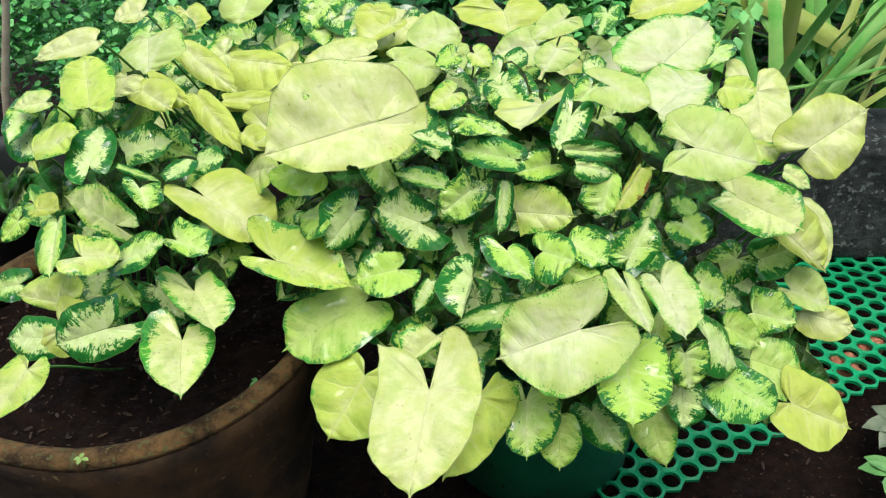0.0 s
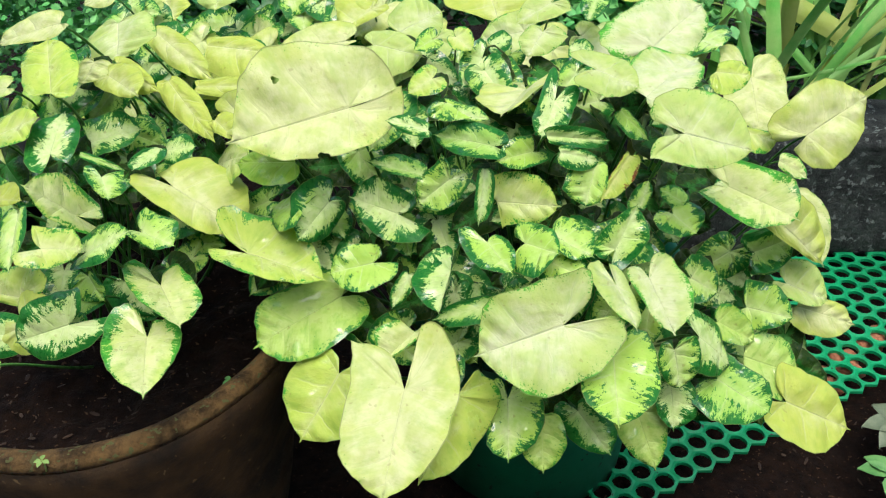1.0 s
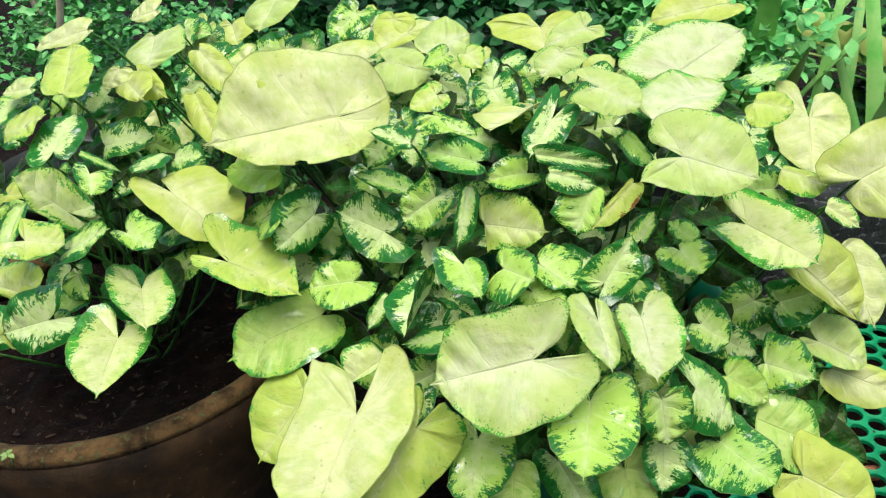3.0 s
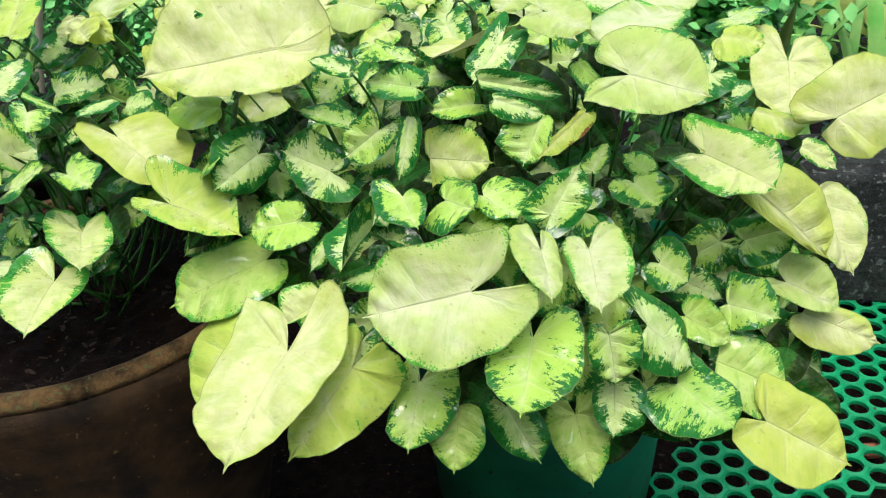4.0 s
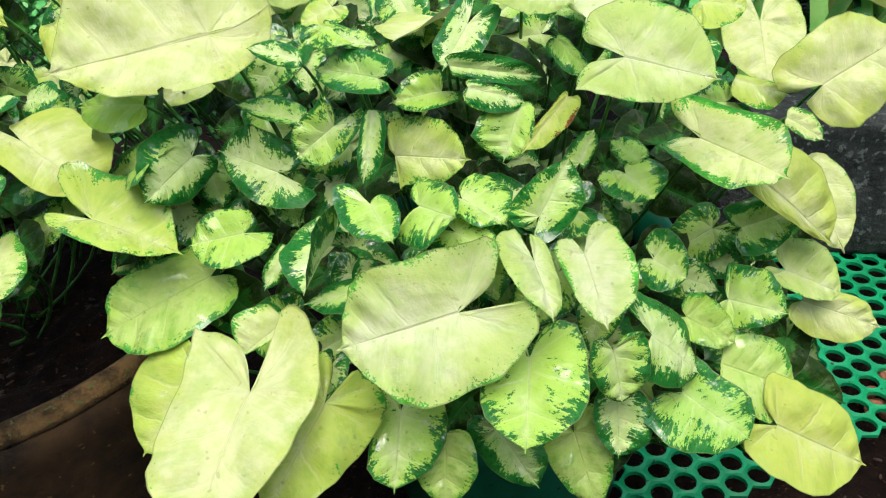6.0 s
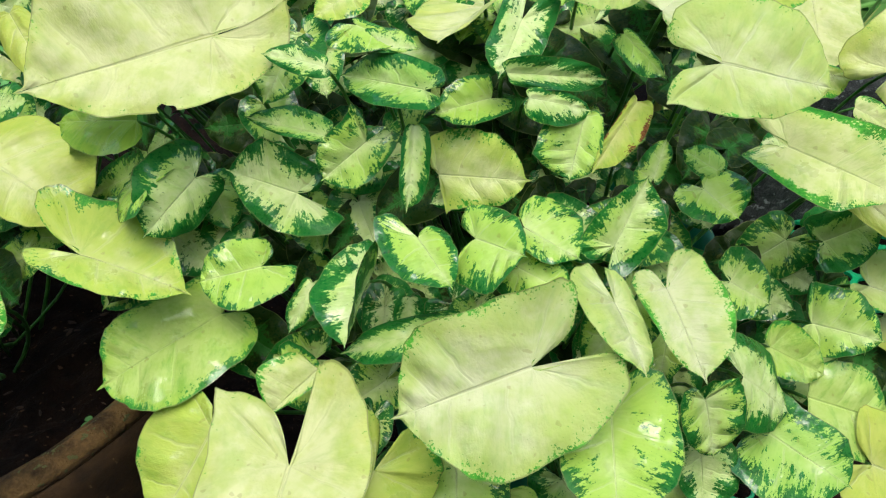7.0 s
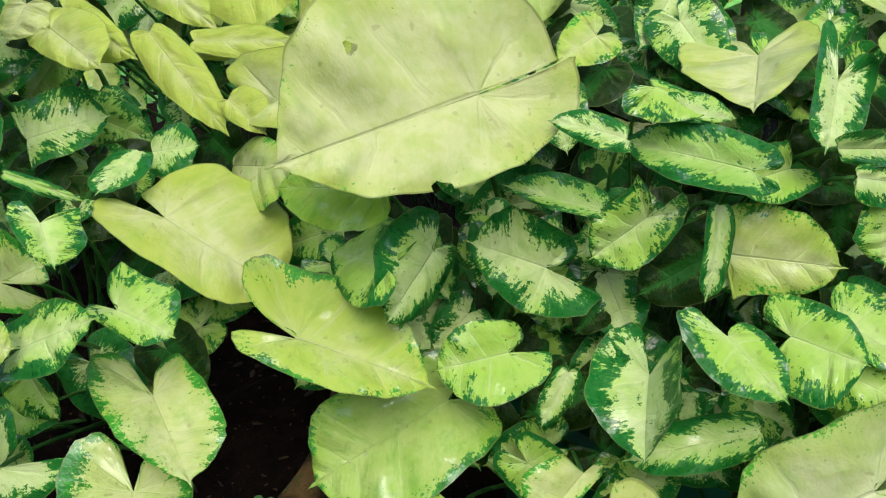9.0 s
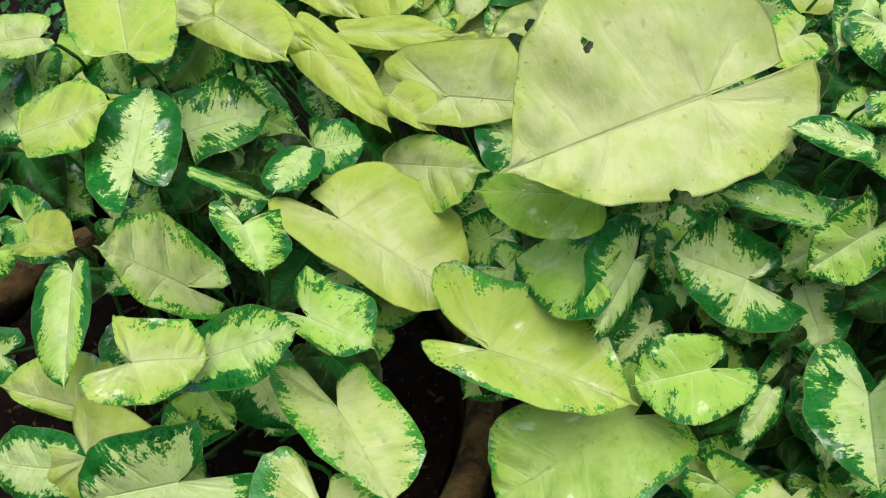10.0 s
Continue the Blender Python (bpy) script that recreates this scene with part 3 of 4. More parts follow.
leaf(green_plant, (0.2060, 0.4570, 0.3760), (-29, 32, -120), 0.0291, (0.0140, 0.0027, 0.0049), (0.0120, 0.0054, 0.0048), ((0.0070, -0.0053, 0.0000), (0.0060, -0.0043, 0.0000)), D)
leaf(green_plant, (0.1900, 0.4810, 0.3950), (-20, 27, -127), 0.0210, (0.0178, -0.0007, 0.0025), (0.0159, 0.0103, 0.0025), ((0.0089, -0.0093, 0.0000), (0.0080, -0.0061, 0.0000)), V)
leaf(green_plant, (0.2377, 0.5044, 0.4010), (19, 51, -57), 0.0334, (0.0142, 0.0196, 0.0020), (0.0175, 0.0052, 0.0012), ((0.0122, -0.0067, 0.0000), (0.0096, -0.0067, 0.0000)), G)
leaf(green_plant, (0.2104, 0.5036, 0.4543), (-1, 24, -139), 0.0539, (0.0211, 0.0308, 0.0061), (0.0228, 0.0366, 0.0065), ((0.0177, -0.0282, 0.0000), (0.0159, -0.0123, 0.0000)), S)
leaf(green_plant, (0.2350, 0.4900, 0.4420), (-55, 33, -119), 0.0674, (0.0312, 0.0373, -0.0047), (0.0090, 0.0111, 0.0000), ((0.0156, -0.0003, 0.0000), (0.0045, -0.0105, 0.0000)), L)
leaf(green_plant, (0.2880, 0.5860, 0.3930), (-47, 5, -145), 0.0580, (0.0275, 0.0175, 0.0000), (0.0123, 0.0379, 0.0000), ((0.0138, -0.0059, 0.0000), (0.0062, 0.0020, 0.0000)), L)
leaf(green_plant, (0.1673, 0.4738, 0.5092), (-12, 35, -109), 0.0433, (0.0311, 0.0102, 0.0022), (0.0209, 0.0096, 0.0015), ((0.0167, -0.0227, -0.0054), (0.0227, -0.0170, 0.0011)), C)
leaf(green_plant, (0.1510, 0.5170, 0.5130), (3, 1, -38), 0.0729, (0.0337, 0.0510, -0.0000), (0.0189, 0.0241, -0.0000), ((0.0169, 0.0039, 0.0000), (0.0095, -0.0066, 0.0000)), C)
leaf(back_plant, (0.1690, 0.6000, 0.5140), (15, 23, -36), 0.0666, (0.0378, -0.0001, -0.0000), (0.0231, 0.0207, -0.0000), ((0.0242, -0.0317, 0.0000), (0.0132, -0.0054, 0.0000)), C)
leaf(green_plant, (0.2020, 0.6780, 0.5390), (-8, -30, 119), 0.0629, (0.0146, 0.0275, -0.0000), (0.0269, 0.0142, -0.0000), ((0.0073, -0.0111, 0.0000), (0.0135, -0.0156, 0.0000)), L)
leaf(green_plant, (0.2750, 0.6960, 0.4480), (-34, -7, -173), 0.0579, (0.0332, 0.0016, -0.0000), (0.0276, 0.0207, -0.0000), ((0.0159, -0.0246, 0.0000), (0.0215, -0.0342, 0.0000)), L)
leaf(green_plant, (0.2978, 0.6101, 0.4379), (28, 44, -41), 0.0641, (0.0317, 0.0294, 0.0045), (0.0327, 0.0091, 0.0023), ((0.0201, -0.0226, -0.0068), (0.0081, -0.0129, -0.0039)), L)
leaf(green_plant, (0.2480, 0.6230, 0.4360), (-20, 29, -98), 0.0373, (0.0070, 0.0230, -0.0000), (0.0170, 0.0171, -0.0000), ((0.0035, 0.0008, 0.0000), (0.0085, -0.0015, 0.0000)), S)
leaf(green_plant, (0.2770, 0.5980, 0.4220), (-35, 34, -126), 0.0269, (0.0106, 0.0107, 0.0000), (0.0066, 0.0141, 0.0000), ((0.0053, -0.0017, 0.0000), (0.0033, -0.0004, 0.0000)), S)
leaf(green_plant, (0.0923, 0.5162, 0.5107), (-27, -24, 172), 0.0330, (0.0139, 0.0071, 0.0020), (0.0107, 0.0197, 0.0015), ((0.0109, -0.0149, 0.0045), (0.0097, -0.0249, 0.0000)), V)
leaf(green_plant, (0.1190, 0.5280, 0.5270), (-10, 19, -127), 0.0326, (0.0159, 0.0083, 0.0000), (0.0191, 0.0156, 0.0021), ((0.0051, -0.0227, 0.0000), (0.0157, -0.0078, 0.0000)), C)
leaf(green_plant, (0.0755, 0.5546, 0.5012), (7, 16, 164), 0.0604, (0.0251, 0.0072, 0.0072), (0.0313, 0.0067, 0.0067), ((0.0138, -0.0193, 0.0000), (0.0172, -0.0193, 0.0000)), L)
leaf(green_plant, (0.0530, 0.4760, 0.4990), (-13, -47, 62), 0.0510, (0.0104, 0.0174, 0.0022), (0.0128, 0.0214, 0.0022), ((0.0052, -0.0106, 0.0000), (0.0064, -0.0093, 0.0000)), G)
leaf(green_plant, (0.0340, 0.4960, 0.5090), (-3, 30, -97), 0.0168, (0.0106, -0.0038, -0.0000), (0.0031, 0.0015, -0.0000), ((0.0053, -0.0083, 0.0000), (0.0015, -0.0068, 0.0000)), V)
leaf(green_plant, (0.0790, 0.5040, 0.4800), (-7, -34, 114), 0.0277, (0.0130, 0.0108, 0.0051), (0.0113, 0.0053, 0.0045), ((0.0065, -0.0089, 0.0000), (0.0093, -0.0027, 0.0000)), V)
leaf(green_plant, (0.0860, 0.4880, 0.5000), (-38, 60, -94), 0.0538, (0.0078, 0.0228, 0.0029), (0.0065, 0.0296, 0.0026), ((0.0039, -0.0029, 0.0000), (0.0032, -0.0003, 0.0000)), G)
leaf(green_plant, (0.0950, 0.4850, 0.4900), (-36, 46, -93), 0.0335, (0.0057, 0.0139, 0.0002), (0.0101, 0.0114, 0.0002), ((0.0029, -0.0019, 0.0000), (0.0050, -0.0029, 0.0000)), V)
leaf(green_plant, (0.0558, 0.4862, 0.4523), (12, 51, -100), 0.0439, (0.0210, 0.0162, 0.0015), (0.0131, 0.0221, 0.0000), ((0.0139, -0.0053, 0.0000), (0.0181, 0.0051, 0.0000)), S)
leaf(green_plant, (0.0470, 0.4810, 0.4800), (-62, -17, -162), 0.0371, (0.0089, 0.0187, -0.0012), (0.0049, 0.0196, -0.0012), ((0.0044, -0.0009, 0.0000), (0.0024, -0.0005, 0.0000)), V)
leaf(green_plant, (0.0243, 0.4902, 0.4670), (-55, -43, 150), 0.0278, (0.0140, 0.0100, 0.0020), (0.0136, 0.0103, 0.0029), ((0.0021, -0.0162, -0.0048), (0.0170, -0.0070, 0.0000)), V)
leaf(green_plant, (0.1190, 0.4940, 0.4760), (-49, -16, 177), 0.0298, (0.0102, 0.0179, 0.0041), (0.0185, 0.0205, 0.0060), ((0.0051, -0.0036, 0.0000), (0.0092, -0.0027, 0.0000)), V)
leaf(green_plant, (0.1430, 0.5090, 0.4750), (-18, -11, 153), 0.0455, (0.0114, 0.0222, 0.0018), (0.0034, 0.0192, 0.0014), ((0.0057, -0.0014, 0.0000), (0.0017, -0.0025, 0.0000)), B)
leaf(green_plant, (0.0930, 0.4560, 0.4450), (-9, 6, -127), 0.0287, (0.0221, 0.0074, 0.0006), (0.0116, 0.0154, 0.0006), ((0.0161, -0.0082, 0.0000), (0.0082, -0.0032, 0.0000)), V)
leaf(green_plant, (0.1730, 0.4900, 0.4410), (-24, 12, -135), 0.0211, (0.0188, 0.0113, 0.0011), (0.0170, 0.0029, 0.0011), ((0.0094, -0.0059, 0.0000), (0.0085, -0.0083, 0.0000)), V)
leaf(green_plant, (0.1500, 0.4870, 0.4490), (32, 16, -13), 0.0208, (0.0088, 0.0001, -0.0000), (0.0047, 0.0122, -0.0000), ((0.0044, -0.0067, 0.0000), (0.0024, -0.0026, 0.0000)), V)
leaf(green_plant, (0.1800, 0.4990, 0.4450), (24, -21, 55), 0.0183, (0.0072, 0.0076, -0.0000), (0.0096, 0.0076, -0.0000), ((0.0036, -0.0034, 0.0000), (0.0048, -0.0034, 0.0000)), G)
leaf(green_plant, (0.1370, 0.5240, 0.5000), (-40, 19, -137), 0.0272, (0.0049, 0.0104, -0.0001), (0.0102, 0.0108, -0.0001), ((0.0024, -0.0019, 0.0000), (0.0051, -0.0018, 0.0000)), G)
leaf(green_plant, (0.0650, 0.4330, 0.4110), (-14, -16, 100), 0.0531, (0.0105, 0.0266, -0.0026), (0.0116, 0.0234, -0.0029), ((0.0053, -0.0013, 0.0000), (0.0058, -0.0026, 0.0000)), G)
leaf(green_plant, (0.0430, 0.4520, 0.4100), (-49, -5, 175), 0.0173, (0.0072, 0.0059, 0.0000), (0.0064, 0.0080, 0.0000), ((0.0036, -0.0015, 0.0000), (0.0032, -0.0007, 0.0000)), G)
leaf(green_plant, (0.0020, 0.4320, 0.3850), (-18, -33, 146), 0.0301, (0.0051, -0.0030, 0.0020), (0.0174, 0.0194, 0.0021), ((0.0026, -0.0078, 0.0000), (0.0087, 0.0009, 0.0000)), S)
leaf(green_plant, (-0.0030, 0.4640, 0.4080), (-47, -16, 159), 0.0261, (0.0069, 0.0074, -0.0000), (0.0063, 0.0108, -0.0000), ((0.0034, -0.0029, 0.0000), (0.0032, -0.0015, 0.0000)), V)
leaf(clay_plant, (-0.1689, 0.4520, 0.4053), (-4, -5, -148), 0.0473, (0.0198, 0.0295, 0.0072), (0.0214, 0.0027, 0.0078), ((0.0129, -0.0115, 0.0035), (0.0132, -0.0274, 0.0000)), S)
leaf(clay_plant, (-0.1709, 0.4187, 0.3891), (-8, -8, -165), 0.0513, (0.0225, 0.0026, 0.0032), (0.0273, 0.0094, 0.0058), ((0.0070, -0.0114, 0.0034), (0.0157, -0.0215, 0.0065)), S)
leaf(clay_plant, (-0.1791, 0.4664, 0.4390), (-5, 12, -117), 0.0288, (0.0174, 0.0132, 0.0012), (0.0088, 0.0165, 0.0006), ((0.0179, -0.0121, 0.0000), (0.0048, -0.0121, 0.0000)), V)
leaf(clay_plant, (-0.2121, 0.4510, 0.4335), (32, 24, -80), 0.0402, (0.0147, 0.0118, 0.0010), (0.0148, 0.0206, 0.0010), ((0.0081, -0.0129, 0.0000), (0.0081, -0.0129, 0.0000)), V)
leaf(clay_plant, (-0.2329, 0.4374, 0.4454), (-13, 25, -78), 0.0256, (0.0136, 0.0170, 0.0019), (0.0149, 0.0030, 0.0010), ((0.0179, -0.0061, 0.0000), (0.0082, -0.0164, 0.0000)), S)
leaf(clay_plant, (-0.2439, 0.5007, 0.4790), (19, 9, 6), 0.0406, (0.0173, 0.0084, 0.0024), (0.0157, 0.0160, 0.0011), ((-0.0004, -0.0229, 0.0069), (0.0117, -0.0071, 0.0000)), V)
leaf(clay_plant, (-0.2411, 0.5526, 0.4603), (5, 24, -63), 0.0386, (0.0205, 0.0188, 0.0029), (0.0159, 0.0164, 0.0022), ((0.0174, -0.0032, 0.0000), (0.0187, -0.0011, 0.0000)), V)
leaf(clay_plant, (-0.2870, 0.5110, 0.4850), (26, 26, -80), 0.0428, (0.0170, 0.0177, -0.0000), (0.0157, 0.0293, -0.0000), ((0.0085, -0.0025, 0.0000), (0.0078, 0.0020, 0.0000)), S)
leaf(clay_plant, (-0.2230, 0.5000, 0.4790), (-27, 37, -112), 0.0312, (0.0027, 0.0139, -0.0001), (0.0034, 0.0141, -0.0001), ((0.0014, -0.0014, 0.0000), (0.0017, -0.0014, 0.0000)), G)
leaf(clay_plant, (-0.1980, 0.4705, 0.4785), (-21, -10, -147), 0.0210, (0.0127, 0.0122, 0.0009), (0.0099, -0.0023, 0.0021), ((0.0157, -0.0033, 0.0000), (0.0063, -0.0119, 0.0000)), V)
leaf(clay_plant, (-0.1880, 0.5440, 0.4600), (-2, -3, 163), 0.0334, (0.0113, 0.0173, -0.0001), (0.0114, 0.0169, -0.0001), ((0.0056, -0.0006, 0.0000), (0.0057, -0.0008, 0.0000)), G)
leaf(clay_plant, (-0.1870, 0.5550, 0.4520), (7, 29, -80), 0.0227, (0.0132, 0.0115, -0.0000), (0.0134, 0.0067, -0.0000), ((0.0066, -0.0005, 0.0000), (0.0067, -0.0024, 0.0000)), G)
leaf(clay_plant, (-0.2221, 0.4698, 0.4497), (62, -26, 92), 0.0430, (0.0134, 0.0178, 0.0009), (0.0206, 0.0162, 0.0014), ((0.0001, -0.0218, 0.0000), (0.0076, -0.0156, 0.0047)), S)
leaf(clay_plant, (-0.2710, 0.4850, 0.4410), (-30, 20, 176), 0.0466, (0.0100, 0.0131, -0.0000), (0.0189, 0.0100, -0.0000), ((0.0050, -0.0051, 0.0000), (0.0095, -0.0064, 0.0000)), V)
leaf(clay_plant, (-0.2720, 0.4510, 0.3700), (-11, 51, -128), 0.0289, (0.0264, 0.0203, -0.0000), (0.0227, -0.0114, -0.0000), ((0.0182, -0.0169, 0.0000), (0.0186, -0.0234, 0.0000)), L)
leaf(clay_plant, (-0.2200, 0.4560, 0.3920), (-43, -31, 128), 0.0263, (0.0095, -0.0038, 0.0000), (0.0150, 0.0091, 0.0000), ((0.0047, -0.0098, 0.0000), (0.0075, -0.0054, 0.0000)), G)
leaf(clay_plant, (-0.2360, 0.4440, 0.3790), (2, 52, -111), 0.0192, (0.0096, 0.0108, 0.0000), (0.0161, 0.0071, 0.0000), ((0.0048, -0.0026, 0.0000), (0.0080, -0.0038, 0.0000)), G)
leaf(clay_plant, (-0.1600, 0.5830, 0.4250), (43, 46, -109), 0.0891, (0.0144, 0.0381, 0.0001), (0.0202, 0.0624, 0.0001), ((0.0072, -0.0047, 0.0000), (0.0101, 0.0047, 0.0000)), S)
leaf(clay_plant, (-0.2280, 0.5800, 0.5000), (5, 35, -136), 0.0585, (0.0167, 0.0323, 0.0000), (0.0117, -0.0070, 0.0000), ((0.0083, -0.0080, 0.0000), (0.0059, -0.0213, 0.0000)), L)
leaf(back_plant, (-0.2070, 0.6360, 0.4710), (-15, 24, -148), 0.0860, (0.0122, 0.0437, 0.0001), (0.0129, 0.0312, 0.0001), ((0.0061, -0.0019, 0.0000), (0.0065, -0.0068, 0.0000)), L)
leaf(back_plant, (-0.1850, 0.6370, 0.4660), (10, 33, -102), 0.0630, (0.0091, 0.0284, -0.0000), (0.0092, 0.0298, -0.0000), ((0.0046, -0.0028, 0.0000), (0.0046, -0.0022, 0.0000)), L)
leaf(green_plant, (-0.1303, 0.5715, 0.4694), (21, 39, -111), 0.0475, (0.0242, 0.0218, 0.0069), (0.0146, 0.0116, 0.0031), ((0.0161, -0.0387, 0.0000), (0.0104, -0.0330, 0.0000)), L)
leaf(clay_plant, (-0.2920, 0.5010, 0.4420), (13, 33, -102), 0.0232, (0.0136, 0.0061, -0.0000), (0.0062, -0.0033, -0.0000), ((0.0068, -0.0055, 0.0000), (0.0031, -0.0086, 0.0000)), L)
leaf(clay_plant, (-0.2360, 0.3490, 0.4260), (-35, -3, 141), 0.0372, (0.0193, -0.0013, -0.0000), (0.0185, 0.0205, -0.0000), ((0.0097, -0.0125, 0.0000), (0.0092, -0.0051, 0.0000)), S)
leaf(clay_plant, (-0.2820, 0.4510, 0.3610), (-19, -49, 91), 0.0466, (0.0167, 0.0204, -0.0000), (0.0168, 0.0228, -0.0000), ((0.0083, -0.0082, 0.0000), (0.0084, -0.0074, 0.0000)), V)
leaf(clay_plant, (-0.2255, 0.4273, 0.3915), (-37, -51, 119), 0.0456, (0.0199, 0.0120, 0.0028), (0.0227, 0.0183, 0.0032), ((0.0055, -0.0308, 0.0000), (0.0216, -0.0172, 0.0000)), V)
leaf(clay_plant, (-0.2230, 0.4630, 0.4050), (-35, 41, -160), 0.0243, (0.0062, 0.0163, -0.0000), (0.0175, -0.0020, -0.0000), ((0.0031, -0.0024, 0.0000), (0.0088, -0.0085, 0.0000)), V)
leaf(clay_plant, (-0.2790, 0.4670, 0.3820), (-8, -51, 77), 0.0421, (0.0068, 0.0014, -0.0000), (0.0234, -0.0024, -0.0000), ((0.0034, -0.0178, 0.0000), (0.0117, -0.0189, 0.0000)), S)
leaf(clay_plant, (-0.2490, 0.5330, 0.5080), (22, -20, 12), 0.0582, (0.0224, 0.0390, -0.0000), (0.0222, 0.0108, -0.0000), ((0.0112, 0.0024, 0.0000), (0.0111, -0.0086, 0.0000)), S)
leaf(back_plant, (-0.2500, 0.6660, 0.5080), (-28, 23, -179), 0.0425, (0.0370, 0.0285, 0.0000), (0.0344, 0.0094, 0.0000), ((0.0185, -0.0041, 0.0000), (0.0172, -0.0106, 0.0000)), C)
leaf(back_plant, (-0.2600, 0.5930, 0.5350), (-22, -31, 89), 0.0666, (0.0117, 0.0140, 0.0000), (0.0167, 0.0340, 0.0000), ((0.0059, -0.0092, 0.0000), (0.0083, -0.0014, 0.0000)), L)
leaf(back_plant, (-0.2400, 0.7160, 0.4810), (-11, 33, -142), 0.0956, (0.0135, 0.0411, -0.0000), (0.0145, 0.0350, -0.0000), ((0.0067, -0.0050, 0.0000), (0.0073, -0.0074, 0.0000)), L)
leaf(back_plant, (-0.2010, 0.7280, 0.4650), (3, 34, -112), 0.0734, (0.0129, 0.0326, 0.0000), (0.0313, 0.0483, 0.0000), ((0.0065, -0.0034, 0.0000), (0.0157, 0.0027, 0.0000)), L)
leaf(back_plant, (-0.0630, 0.6490, 0.5000), (-13, -29, 98), 0.0597, (0.0066, 0.0292, -0.0000), (0.0228, 0.0283, -0.0000), ((0.0033, -0.0095, 0.0000), (0.0114, -0.0098, 0.0000)), L)
leaf(back_plant, (-0.0360, 0.6120, 0.5110), (-7, 30, -113), 0.0420, (0.0162, 0.0112, -0.0000), (0.0240, 0.0197, -0.0000), ((0.0081, -0.0098, 0.0000), (0.0120, -0.0069, 0.0000)), C)
leaf(back_plant, (-0.0210, 0.6670, 0.5000), (19, 24, -58), 0.0406, (0.0284, 0.0255, -0.0000), (0.0211, 0.0201, -0.0000), ((0.0142, -0.0045, 0.0000), (0.0106, -0.0064, 0.0000)), C)
leaf(back_plant, (-0.0520, 0.7370, 0.4940), (-24, -20, 129), 0.0377, (0.0097, -0.0058, 0.0000), (0.0336, -0.0005, 0.0000), ((0.0049, -0.0142, 0.0000), (0.0168, -0.0124, 0.0000)), L)
leaf(back_plant, (0.0530, 0.8230, 0.4770), (-30, 7, -168), 0.0348, (0.0421, 0.0105, 0.0000), (0.0488, -0.0158, 0.0000), ((0.0210, -0.0121, 0.0000), (0.0244, -0.0195, 0.0000)), L)
leaf(back_plant, (0.1010, 0.6870, 0.5170), (-18, -26, 133), 0.0379, (0.0148, -0.0089, -0.0000), (0.0158, -0.0037, -0.0000), ((0.0074, -0.0118, 0.0000), (0.0079, -0.0098, 0.0000)), C)
leaf(back_plant, (0.0890, 0.6120, 0.5210), (-27, -15, 159), 0.0267, (0.0183, -0.0035, -0.0000), (0.0129, 0.0127, -0.0000), ((0.0092, -0.0098, 0.0000), (0.0065, -0.0044, 0.0000)), C)
leaf(green_plant, (0.0100, 0.5670, 0.5040), (-21, -22, 130), 0.0215, (0.0128, -0.0000, -0.0000), (0.0130, -0.0016, -0.0000), ((0.0064, -0.0070, 0.0000), (0.0065, -0.0075, 0.0000)), S)
leaf(back_plant, (-0.1900, 0.7870, 0.5090), (-33, 9, 162), 0.0423, (0.0319, 0.0069, -0.0000), (0.0345, 0.0078, -0.0000), ((0.0159, -0.0114, 0.0000), (0.0173, -0.0111, 0.0000)), C)
leaf(green_plant, (0.2320, 0.7180, 0.4740), (3, 3, -141), 0.0260, (0.0425, -0.0210, 0.0000), (0.0304, 0.0182, 0.0000), ((0.0213, -0.0155, 0.0000), (0.0152, -0.0023, 0.0000)), V)
leaf(green_plant, (0.2200, 0.6110, 0.4900), (-12, 31, -88), 0.0298, (0.0118, 0.0208, -0.0000), (0.0192, 0.0018, -0.0000), ((0.0059, 0.0016, 0.0000), (0.0096, -0.0059, 0.0000)), S)
leaf(back_plant, (0.0090, 0.5960, 0.5210), (-20, -24, 127), 0.0161, (0.0090, -0.0019, -0.0000), (0.0111, -0.0045, -0.0000), ((0.0045, -0.0059, 0.0000), (0.0056, -0.0067, 0.0000)), V)
leaf(back_plant, (0.0260, 0.5970, 0.5230), (-21, 22, -142), 0.0186, (0.0114, 0.0004, 0.0000), (0.0086, 0.0061, 0.0000), ((0.0057, -0.0059, 0.0000), (0.0043, -0.0040, 0.0000)), S)
leaf(back_plant, (0.0520, 0.5990, 0.5160), (14, 28, -57), 0.0174, (0.0086, 0.0122, -0.0000), (0.0107, 0.0037, 0.0000), ((0.0043, -0.0015, 0.0000), (0.0053, -0.0044, 0.0000)), G)
leaf(back_plant, (0.1200, 0.5960, 0.5100), (19, -25, 56), 0.0146, (0.0115, 0.0036, -0.0000), (0.0121, 0.0054, -0.0000), ((0.0057, -0.0035, 0.0000), (0.0060, -0.0029, 0.0000)), V)
leaf(back_plant, (-0.0690, 0.7530, 0.5020), (-31, -4, 159), 0.0267, (0.0235, 0.0010, 0.0000), (0.0159, 0.0039, 0.0000), ((0.0118, -0.0083, 0.0000), (0.0080, -0.0073, 0.0000)), L)
leaf(green_plant, (0.0230, 0.5060, 0.5140), (-16, 26, -125), 0.0220, (0.0043, 0.0110, -0.0000), (0.0148, -0.0039, -0.0000), ((0.0022, -0.0034, 0.0000), (0.0074, -0.0084, 0.0000)), V)
leaf(back_plant, (-0.2250, 0.5910, 0.5050), (-7, 35, -135), 0.0580, (0.0084, 0.0180, 0.0000), (0.0162, 0.0112, 0.0000), ((0.0042, -0.0057, 0.0000), (0.0081, -0.0084, 0.0000)), L)
